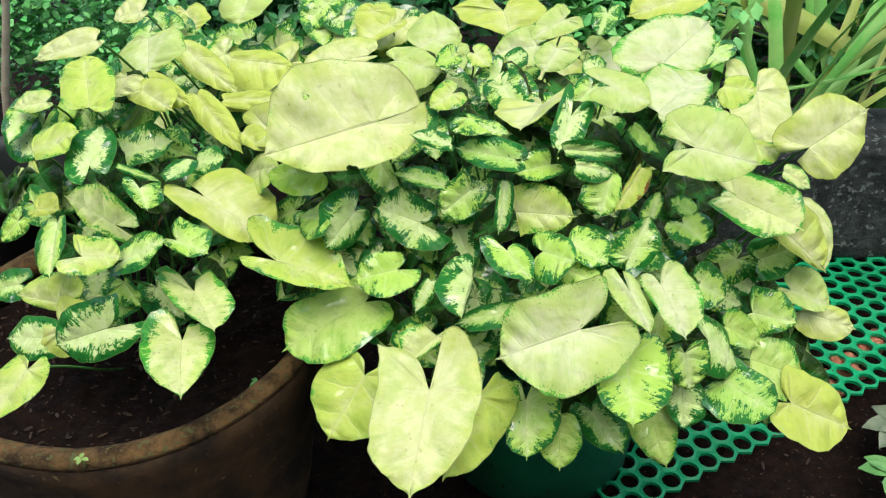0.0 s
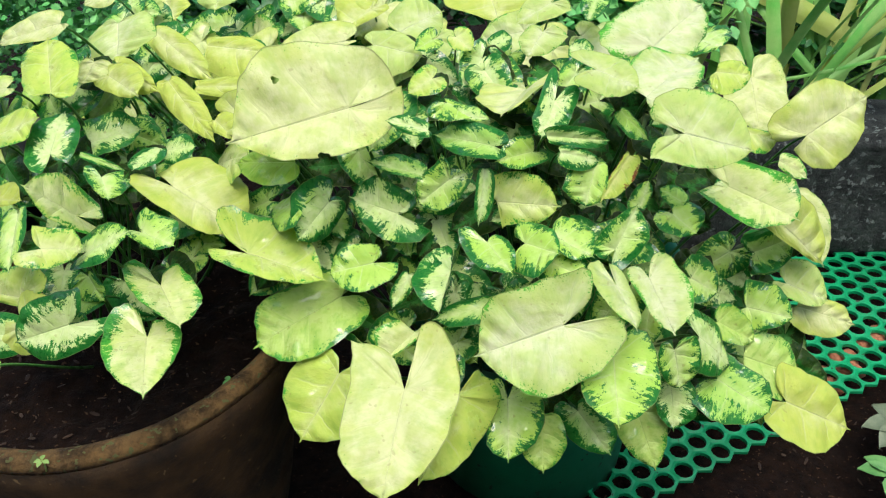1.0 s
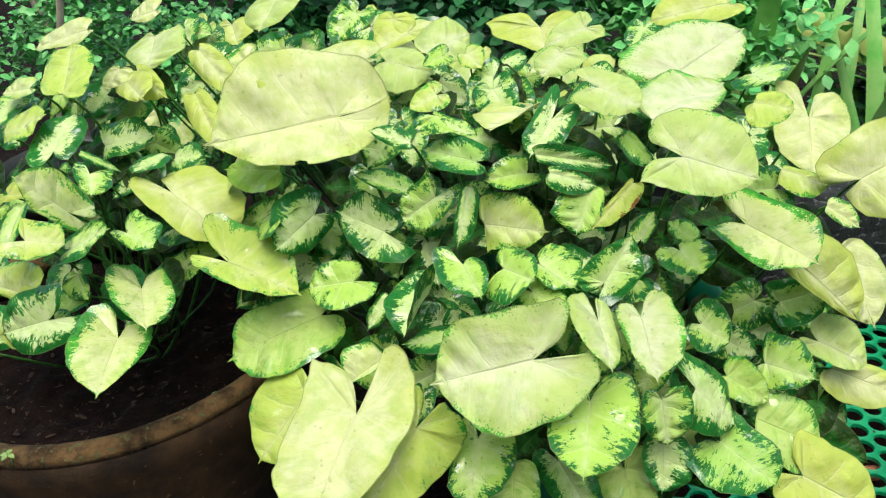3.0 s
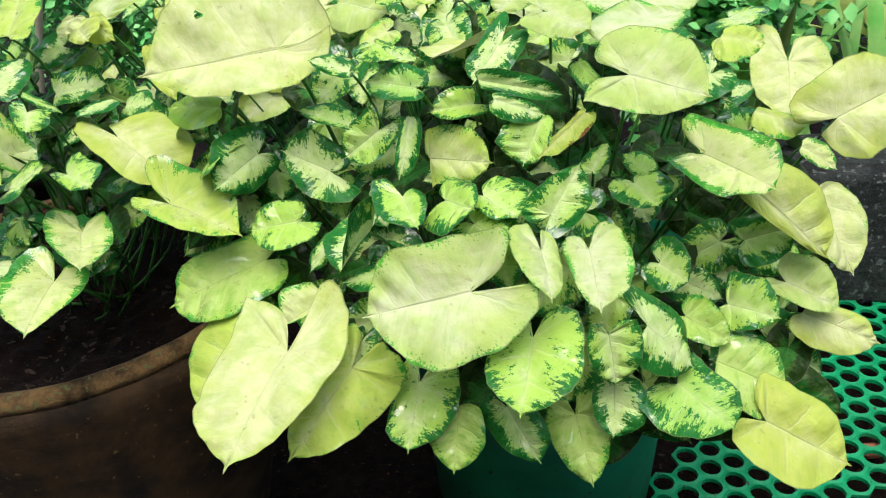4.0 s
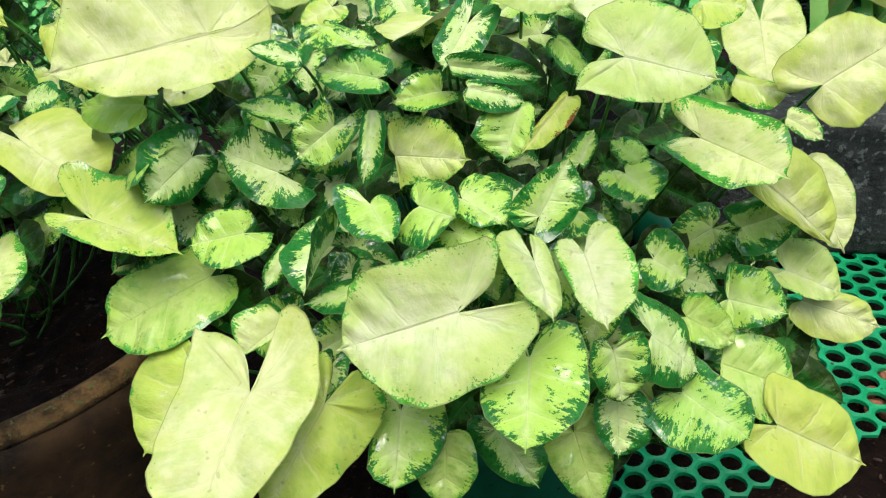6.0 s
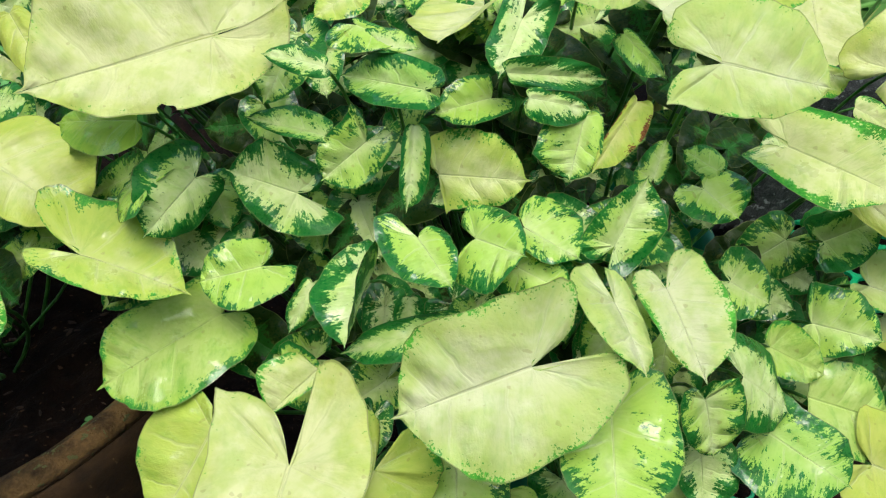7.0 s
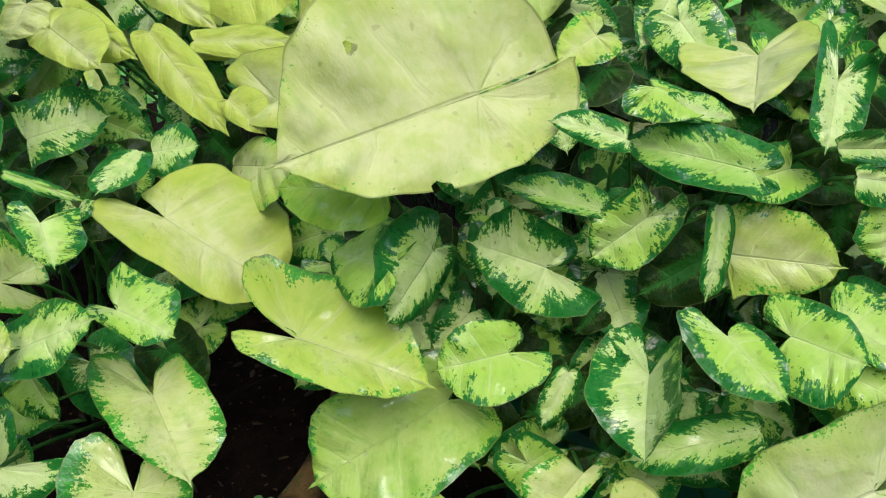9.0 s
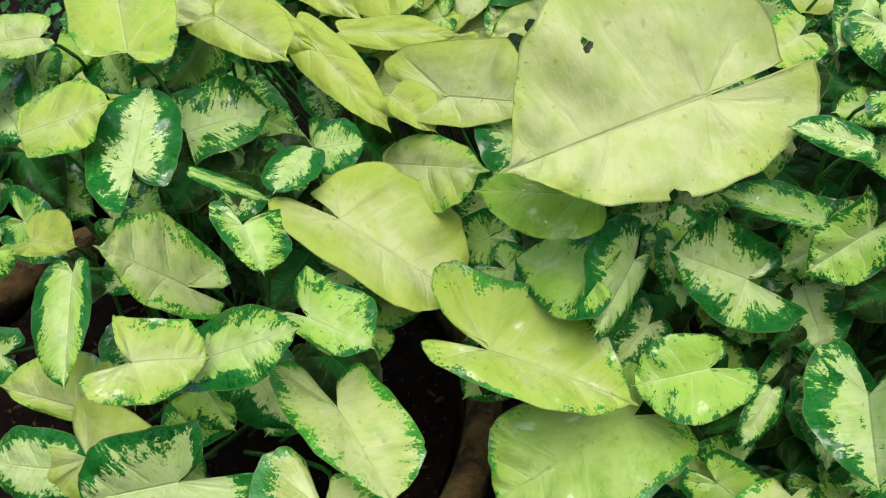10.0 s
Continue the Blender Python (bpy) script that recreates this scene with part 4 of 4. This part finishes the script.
leaf(back_plant, (-0.2470, 0.6020, 0.5020), (-35, 6, 155), 0.0209, (0.0218, 0.0060, 0.0000), (0.0134, 0.0037, 0.0000), ((0.0109, -0.0023, 0.0000), (0.0067, -0.0032, 0.0000)), L)
leaf(back_plant, (-0.3000, 0.9080, 0.4480), (-22, 25, -159), 0.0404, (0.0224, 0.0283, 0.0000), (0.0200, -0.0066, 0.0000), ((0.0112, -0.0035, 0.0000), (0.0100, -0.0153, 0.0000)), L)
leaf(back_plant, (-0.2640, 0.6980, 0.5210), (-20, -30, 91), 0.0310, (0.0112, 0.0038, -0.0000), (0.0176, 0.0160, -0.0000), ((0.0056, -0.0088, 0.0000), (0.0088, -0.0046, 0.0000)), L)
leaf(clay_plant, (-0.2910, 0.5530, 0.5030), (-17, -32, 84), 0.0350, (0.0087, 0.0080, -0.0000), (0.0133, 0.0228, -0.0000), ((0.0043, -0.0086, 0.0000), (0.0066, -0.0036, 0.0000)), S)
leaf(back_plant, (-0.1650, 0.6390, 0.4640), (-18, -30, 90), 0.0278, (0.0100, 0.0068, 0.0000), (0.0071, 0.0121, -0.0000), ((0.0050, -0.0035, 0.0000), (0.0036, -0.0014, 0.0000)), L)
leaf(clay_plant, (-0.1560, 0.5810, 0.4640), (-13, 31, -141), 0.0308, (0.0133, 0.0145, 0.0000), (0.0067, 0.0084, 0.0000), ((0.0066, -0.0011, 0.0000), (0.0034, -0.0035, 0.0000)), L)
leaf(green_plant, (-0.0770, 0.4920, 0.4780), (-9, -32, 83), 0.0445, (0.0175, 0.0133, 0.0000), (0.0104, 0.0270, 0.0000), ((0.0088, -0.0046, 0.0000), (0.0052, 0.0007, 0.0000)), D)
leaf(green_plant, (0.0060, 0.4910, 0.4700), (7, -30, 71), 0.0391, (0.0046, 0.0150, 0.0000), (0.0108, 0.0155, 0.0000), ((0.0023, -0.0028, 0.0000), (0.0054, -0.0026, 0.0000)), G)
leaf(green_plant, (0.0110, 0.4880, 0.5040), (8, -30, 73), 0.0285, (0.0064, 0.0073, -0.0000), (0.0073, 0.0142, -0.0000), ((0.0032, -0.0034, 0.0000), (0.0037, -0.0007, 0.0000)), V)


# ---- leaves under the canopy ----
def fill(parent, number, x0, x1, y0, y1, drop0, drop1, kinds, small, large, seed, reach=0.045, low=0.365):
    """Leaves that grow below those on top, wherever some stand near."""
    r = random.Random(seed)
    tops = list(spots)
    made = tries = 0
    while made < number and tries < number * 40:
        tries += 1
        p = Vector((r.uniform(x0, x1), r.uniform(y0, y1), 0))
        near = [s for s in tops if (s[0].xy - p.xy).length < reach]
        if len(near) < 2:
            continue
        z = min(s[0].z for s in near) - r.uniform(drop0, drop1)
        if z < low - 0.5 * drop0 or (p.x < -0.02 and p.y < 0.47):
            continue
        n = sum((s[1] for s in near), Vector((0, 0, 0))).normalized()
        length = r.uniform(small, large)
        w = length * r.uniform(0.42, 0.56)
        up = Vector((n.x + r.uniform(-0.35, 0.35), n.y - 0.15 + r.uniform(-0.35, 0.25), max(n.z, 0.3))).normalized()
        head = Vector((r.uniform(-1, 1), r.uniform(-1.0, 0.25), -0.3))
        y = (head - up * head.dot(up)).normalized()
        m = Matrix((y.cross(up), y, up)).transposed()
        e = m.to_euler()
        leaf(parent, (p.x, p.y, z), [math.degrees(a) for a in e], length, (w, 0.1 * length, r.uniform(-0.1, 0.25) * w), (w, 0.1 * length, r.uniform(-0.1, 0.25) * w), ((0.55 * w, -r.uniform(0.25, 0.5) * length, 0.0), (0.55 * w, -r.uniform(0.25, 0.5) * length, 0.0)), r.choice(kinds), stem=made % 5 == 0)
        made += 1


# the U leaves carry painted shade, so gaps between upper leaves go dark
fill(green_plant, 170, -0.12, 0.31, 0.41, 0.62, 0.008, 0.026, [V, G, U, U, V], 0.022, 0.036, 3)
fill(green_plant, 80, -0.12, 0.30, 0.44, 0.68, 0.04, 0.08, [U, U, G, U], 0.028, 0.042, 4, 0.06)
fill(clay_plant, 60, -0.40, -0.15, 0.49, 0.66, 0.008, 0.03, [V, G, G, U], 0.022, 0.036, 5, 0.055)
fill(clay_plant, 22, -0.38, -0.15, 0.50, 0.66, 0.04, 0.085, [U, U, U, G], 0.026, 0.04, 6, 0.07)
fill(back_plant, 165, -0.42, 0.24, 0.58, 0.95, 0.006, 0.04, [L, S, C, V, V, G], 0.028, 0.046, 8, 0.10)
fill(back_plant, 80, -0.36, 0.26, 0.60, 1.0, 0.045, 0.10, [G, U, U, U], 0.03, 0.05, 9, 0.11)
# more painted-dark leaves, added to block light low in the gaps
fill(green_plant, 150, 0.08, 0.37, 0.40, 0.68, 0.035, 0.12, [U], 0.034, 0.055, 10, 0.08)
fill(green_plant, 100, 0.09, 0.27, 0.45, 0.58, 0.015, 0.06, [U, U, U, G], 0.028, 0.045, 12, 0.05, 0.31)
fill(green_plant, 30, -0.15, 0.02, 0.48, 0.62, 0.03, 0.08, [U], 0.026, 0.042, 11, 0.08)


# ---- bitten holes in the largest leaf ----
def bite(ob, centre, size, edge=False):
    bm = bmesh.new()
    bm.from_mesh(ob.data)
    c = ob.matrix_world.inverted() @ Vector(centre)
    if edge:
        c = min((v.co for v in bm.verts if v.is_boundary and v.co.y > 0), key=lambda p: (p.xy - c.xy).length).copy()
    bmesh.ops.delete(bm, geom=[f for f in bm.faces if (f.calc_center_median().xy - c.xy).length < size], context="FACES")
    for v in bm.verts:
        gap = (v.co.xy - c.xy).length
        if v.is_boundary and 0 < gap < 1.7 * size:
            v.co.xy = c.xy + (v.co.xy - c.xy) * (size * (1 + 0.25 * math.sin(3 * math.atan2(v.co.y - c.y, v.co.x - c.x))) / gap)
    bm.to_mesh(ob.data)
    bm.free()


bpy.context.view_layer.update()
bite(giant_leaf, (-0.0844, 0.4998, 0.5347), 0.0026)
bite(giant_leaf, (-0.0497, 0.4605, 0.5040), 0.0036, True)


# ---- strap-leaved plants behind ----
def strap(parent, base, heading, lean, length, width, material, bend, twist=0.0):
    """A long channelled blade that leans and arches over."""
    verts, faces, n = [], [], 16
    d = Vector((math.cos(heading), math.sin(heading), 0))
    side = Vector((-d.y, d.x, 0))
    p, angle = Vector(base), lean
    for i in range(n + 1):
        t = i / n
        w = width * (0.62 + 0.38 * math.sin(min(1.0, t * 2.2) * math.pi / 2)) * (1 - max(0.0, t - 0.55) ** 2 * 4.6)
        ahead = d * math.sin(angle) + Vector((0, 0, math.cos(angle)))
        up = side.cross(ahead)
        sd = side * math.cos(twist * t) + up * math.sin(twist * t)
        for u in (-1, -0.5, 0, 0.5, 1):
            verts.append(p + sd * (u * w / 2) + up * (-abs(u) * w * 0.16))
        p = p + ahead * (length / n)
        angle += bend / n
    for i in range(n):
        for k in range(4):
            a = i * 5 + k
            faces.append((a, a + 1, a + 6, a + 5))
    return mesh_object("blade", verts, faces, material, parent)


def build_straps(base, number, seed, label):
    r = random.Random(seed)
    ob = tagged(new("strap_leaf_plant"), label, "plant")
    for i in range(number):
        b = (base[0] + r.uniform(-0.02, 0.02), base[1] + r.uniform(-0.02, 0.02), base[2])
        strap(ob, b, r.uniform(0, 2 * math.pi), r.uniform(0.05, 0.5), r.uniform(0.5, 0.8), r.uniform(0.016, 0.028), strap_lime_mat if i % 4 == 1 else strap_mat, r.uniform(0.3, 1.5), r.uniform(-0.5, 0.5))
    return ob


tall = build_straps((0.42, 1.12, 0.05), 7, 21, "clump of tall arching strap leaves, green and lime")
build_straps((0.52, 1.28, 0.05), 18, 22, "clump of tall arching strap leaves beside the stone")
build_straps((0.68, 1.34, 0.05), 12, 23, "clump of green strap leaves further back")
build_straps((0.30, 1.20, 0.05), 9, 24, "clump of narrow green strap leaves behind pots")


def ribbon(parent, low, high, width, material):
    """A channelled blade that rises from the clump and passes two places."""
    low, high = Vector(low), Vector(high)
    ahead = (high - low).normalized()
    steep = abs(ahead.z) > 0.6
    base = low - ahead * (low.z - 0.06) / ahead.z if steep and ahead.z > 0 and material is strap_mat else low - ahead * 0.06
    end = high + ahead * 0.10
    side = ahead.cross(Vector((0, -1, 0.35))).normalized()
    up = side.cross(ahead)
    verts, faces, n = [], [], 18
    for i in range(n + 1):
        t = i / n
        p = base.lerp(end, t) + up * (0.02 * math.sin(math.pi * t)) + side * (0.012 * math.sin(2.6 * t + width * 300))
        w = width * (0.75 + 0.25 * math.sin(math.pi * min(1, 1.4 * t))) * (1 - max(0.0, t - 0.8) ** 2 * 22)
        for u in (-1, -0.5, 0, 0.5, 1):
            verts.append(p + side * (u * w / 2) - up * (abs(u) * w * 0.14))
    for i in range(n):
        for k in range(4):
            a = i * 5 + k
            faces.append((a, a + 1, a + 6, a + 5))
    mesh_object("blade", verts, faces, material, parent)


for low, high, width, material in (
    ((0.413, 1.270, 0.343), (0.659, 1.290, 0.216), 0.033, strap_lime_mat),
    ((0.533, 1.300, 0.195), (0.687, 1.320, 0.207), 0.006, strap_mat),
    ((0.626, 1.330, 0.175), (0.679, 1.350, 0.283), 0.023, strap_mat),
    ((0.652, 1.360, 0.182), (0.645, 1.380, 0.310), 0.014, strap_lime_mat),
    ((0.554, 1.290, 0.231), (0.526, 1.310, 0.342), 0.016, strap_mat),
    ((0.188, 1.220, 0.338), (0.264, 1.240, 0.345), 0.016, strap_lime_mat),
    ((0.210, 1.240, 0.307), (0.265, 1.260, 0.297), 0.008, strap_mat),
    ((0.428, 1.120, 0.280), (0.408, 1.150, 0.424), 0.022, strap_mat),
    ((0.418, 1.320, 0.332), (0.677, 1.350, 0.198), 0.028, strap_lime_mat),
    ((0.598, 1.250, 0.261), (0.644, 1.280, 0.352), 0.027, strap_mat),
    ((0.596, 1.280, 0.256), (0.612, 1.310, 0.346), 0.015, strap_lime_mat),
    ((0.460, 1.100, 0.284), (0.603, 1.130, 0.294), 0.005, strap_mat),
    ((0.610, 1.200, 0.214), (0.643, 1.230, 0.278), 0.009, strap_lime_mat),
    ((0.385, 1.200, 0.254), (0.392, 1.230, 0.360), 0.016, strap_mat),
    ((0.433, 1.240, 0.250), (0.431, 1.270, 0.347), 0.016, strap_mat),
    ((0.445, 1.200, 0.250), (0.405, 1.230, 0.343), 0.014, strap_mat),
    ((0.568, 1.300, 0.265), (0.553, 1.330, 0.345), 0.026, strap_mat),
    ((0.519, 1.250, 0.261), (0.477, 1.280, 0.298), 0.014, strap_mat),
    ((0.705, 1.350, 0.206), (0.705, 1.380, 0.319), 0.022, strap_mat),
    ((0.598, 1.300, 0.207), (0.544, 1.330, 0.291), 0.015, strap_mat),
    ((0.695, 1.400, 0.236), (0.590, 1.430, 0.304), 0.016, strap_lime_mat),
    ((0.570, 1.200, 0.223), (0.625, 1.230, 0.247), 0.012, strap_mat),
):
    ribbon(tall, low, high, width, material)


# ---- shrubs far behind ----
def shrub(label, centre, size, number, small, large, material, seed):
    """A loose cloud of small folded leaves on thin twigs."""
    r = random.Random(seed)
    verts, faces = [], []
    lumps = [Vector((r.uniform(-1, 1), r.uniform(-1, 1), r.uniform(-1, 1))) for _ in range(9)]
    for _ in range(number):
        q = r.choice(lumps) * 0.72 + Vector((r.gauss(0, 0.22), r.gauss(0, 0.22), r.gauss(0, 0.22)))
        c = Vector(centre) + Vector((q.x * size[0], q.y * size[1], q.z * size[2]))
        s = r.uniform(small, large)
        m = Euler((r.uniform(-0.9, 0.9), r.uniform(-0.9, 0.9), r.uniform(0, 6.28))).to_matrix()
        b = len(verts)
        for x, y, z in ((0, 0, 0), (-0.34, 0.45, 0.08), (0.34, 0.45, 0.08), (0, 0.5, 0), (-0.22, 0.8, 0.03), (0.22, 0.8, 0.03), (0, 1.05, -0.08)):
            verts.append(c + m @ Vector((x, y, z)) * s)
        faces += [(b, b + 3, b + 1), (b, b + 2, b + 3), (b + 1, b + 3, b + 4), (b + 3, b + 2, b + 5), (b + 3, b + 6, b + 4), (b + 3, b + 5, b + 6)]
    tagged(mesh_object("shrub", verts, faces, material), label, "shrub", kind="stuff")


fern_mat = plain_material("shrub_green", (0.07, 0.40, 0.09), (0.22, 0.56, 0.16), 30.0, 0.5, 160.0, 0.0006)
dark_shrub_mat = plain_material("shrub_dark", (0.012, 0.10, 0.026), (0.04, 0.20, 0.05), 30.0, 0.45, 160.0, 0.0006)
pale_shrub_mat = plain_material("shrub_pale", (0.20, 0.36, 0.07), (0.34, 0.46, 0.14), 30.0, 0.45, 160.0, 0.0006)
shrub("fine-leaved bright green shrub behind the pots", (-0.44, 1.0, 0.42), (0.20, 0.10, 0.16), 7000, 0.007, 0.015, fern_mat, 31)
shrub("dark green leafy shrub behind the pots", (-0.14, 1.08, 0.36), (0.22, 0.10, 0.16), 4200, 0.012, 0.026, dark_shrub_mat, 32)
shrub("mid green leafy shrub behind the plants", (0.16, 1.16, 0.34), (0.20, 0.10, 0.16), 4200, 0.012, 0.026, fern_mat, 33)
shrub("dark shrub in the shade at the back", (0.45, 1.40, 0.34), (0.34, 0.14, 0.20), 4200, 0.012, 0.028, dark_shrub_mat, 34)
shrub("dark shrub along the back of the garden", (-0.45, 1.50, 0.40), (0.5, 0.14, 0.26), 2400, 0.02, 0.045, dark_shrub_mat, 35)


# ---- pale sticks ----
def stick(a, b, radius, seed):
    r = random.Random(seed)
    pts = [Vector(a).lerp(Vector(b), i / 10) + Vector((r.uniform(-0.002, 0.002), r.uniform(-0.002, 0.002), 0)) for i in range(11)]
    v, f = tube_data(pts, [radius * (1 - 0.02 * i) * (1.12 if i % 4 == 0 else 1.0) for i in range(11)], 10)
    return tagged(mesh_object("stick", v, f, bark_mat), "pale bare wooden stick standing among the shrubs", "stick")


stick((-0.606, 0.860, GROUND - 0.01), (-0.357, 0.860, 0.9), 0.0045, 1)
stick((-0.56, 1.02, GROUND - 0.01), (-0.70, 1.03, 0.9), 0.011, 2)


# ---- dark pot at the back ----
def build_dark_pot():
    pot = tagged(new("plastic_pot"), "black plastic pot half hidden behind the clay pot", "flower pot")
    pot.location = (-0.47, 0.80, GROUND)
    black = plain_material("black_plastic", (0.012, 0.016, 0.015), (0.022, 0.026, 0.024), 30.0, 0.45, 90.0, 0.0004)
    part("body", lathe([(0.06, 0), (0.064, 0.003), (0.078, 0.26), (0.086, 0.262), (0.088, 0.285), (0.084, 0.287), (0.078, 0.27), (0.06, 0.02)], 40), black, pot)


build_dark_pot()


# ---- litter, rubble, sprouts and weeds ----
def chips(label, n, spot, material, small, large, seed, kind="stuff"):
    r = random.Random(seed)
    bm = bmesh.new()
    for _ in range(n):
        x, y, z = spot(r)
        s = r.uniform(small, large)
        m = Matrix.Translation((x, y, z)) @ Euler((r.uniform(-0.5, 0.5), r.uniform(-0.5, 0.5), r.uniform(0, 6.3))).to_matrix().to_4x4() @ Matrix.Diagonal((s, s * r.uniform(0.2, 0.5), s * r.uniform(0.08, 0.25), 1))
        bmesh.ops.create_icosphere(bm, subdivisions=1, radius=0.5, matrix=m)
    me = bpy.data.meshes.new("litter")
    bm.to_mesh(me)
    bm.free()
    me.materials.append(material)
    tagged(new("litter", me), label, "litter", kind=kind)


def on_clay_soil(r):
    a, q = r.uniform(0, 6.283), 0.134 * math.sqrt(r.random())
    return CLAY.x + q * math.cos(a), CLAY.y + q * math.sin(a), CLAY.z + 0.262 + r.uniform(-0.002, 0.004)


def on_ground(r):
    return r.uniform(0.1, 0.75), r.uniform(0.45, 0.80), GROUND - 0.006 + r.uniform(-0.004, 0.004)


chips("brown bark chips and dead leaf bits on potting soil", 420, on_clay_soil, litter_mat, 0.002, 0.009, 41)
chips("brown leaf litter scattered over the ground", 320, on_ground, litter_mat, 0.003, 0.012, 42)


def rubble():
    r = random.Random(51)
    for i in range(16):
        bm = bmesh.new()
        bmesh.ops.create_icosphere(bm, subdivisions=2, radius=0.5)
        k = r.random() * 50
        for v in bm.verts:
            v.co *= 1 + 0.35 * noise.noise(v.co * 1.6 + Vector((k, 0, 0)))
        me = bpy.data.meshes.new("brick_piece")
        bm.to_mesh(me)
        bm.free()
        me.materials.append(pebble_mat)
        ob = tagged(new("brick_piece", me), "broken orange brick piece on soil under the mesh mat", "rubble", "brick rubble under the mat")
        s = r.uniform(0.018, 0.034)
        t = i / 15
        ob.matrix_world = pose(0.43 + 0.16 * t + r.uniform(-0.02, 0.02), 0.745 + 0.13 * t + r.uniform(-0.02, 0.02), GROUND - 0.001, r.uniform(0, 90), 0, r.uniform(0, 360)) @ Matrix.Diagonal((s, s * 0.8, s * 0.6, 1))


rubble()


def sprout(at, size, n, material, label, seed):
    """A seedling: a short stalk with a few small leaves."""
    r = random.Random(seed)
    ob = tagged(new("seedling"), label, "seedling")
    ob.location = at
    v, f = tube_data([Vector((0, 0, -0.004)), Vector((0.1 * size, 0, 0.4 * size)), Vector((0, 0, 0.8 * size))], [0.0007, 0.0006, 0.0005], 5)
    mesh_object("stem", v, f, material, ob)
    for i in range(n):
        a = 6.283 * i / n + r.uniform(-0.4, 0.4)
        rows, faces = [], []
        for j in range(5):
            t = j / 4
            w = 0.22 * size * math.sin(math.pi * (0.12 + 0.86 * t)) 
            d = size * (0.1 + 0.6 * t)
            z = size * (0.75 + 0.25 * t - 0.35 * t * t)
            for u in (-1, 0, 1):
                rows.append((d * math.cos(a) - u * w * math.sin(a), d * math.sin(a) + u * w * math.cos(a), z + 0.06 * size * abs(u)))
        for j in range(4):
            for k in range(2):
                q = j * 3 + k
                faces.append((q, q + 1, q + 4, q + 3))
        mesh_object("leaflet", rows, faces, material, ob)


sprout((-0.240, 0.372, 0.316), 0.008, 4, pale_shrub_mat, "tiny yellow-green seedling on the clay pot rim", 1)
sprout((-0.143, 0.470, 0.294), 0.010, 3, weed_mat, "tiny green seedling in potting soil", 2)
sprout((-0.165, 0.432, 0.292), 0.010, 4, weed_mat, "tiny green seedling in potting soil", 3)
sprout((-0.285, 0.395, 0.292), 0.010, 5, weed_mat, "small green weed in potting soil", 4)
sprout((0.50, 0.66, GROUND - 0.012), 0.06, 7, grey_weed_mat, "grey-green weed growing beside the mesh mat", 5)
sprout((0.56, 0.70, GROUND - 0.012), 0.07, 8, grey_weed_mat, "grey-green weed growing beside the mesh mat", 6)
sprout((0.47, 0.60, GROUND - 0.012), 0.05, 6, weed_mat, "green weed growing in garden soil", 7)
sprout((0.61, 0.78, GROUND - 0.012), 0.08, 8, grey_weed_mat, "grey-green weed growing beside the mesh mat", 8)
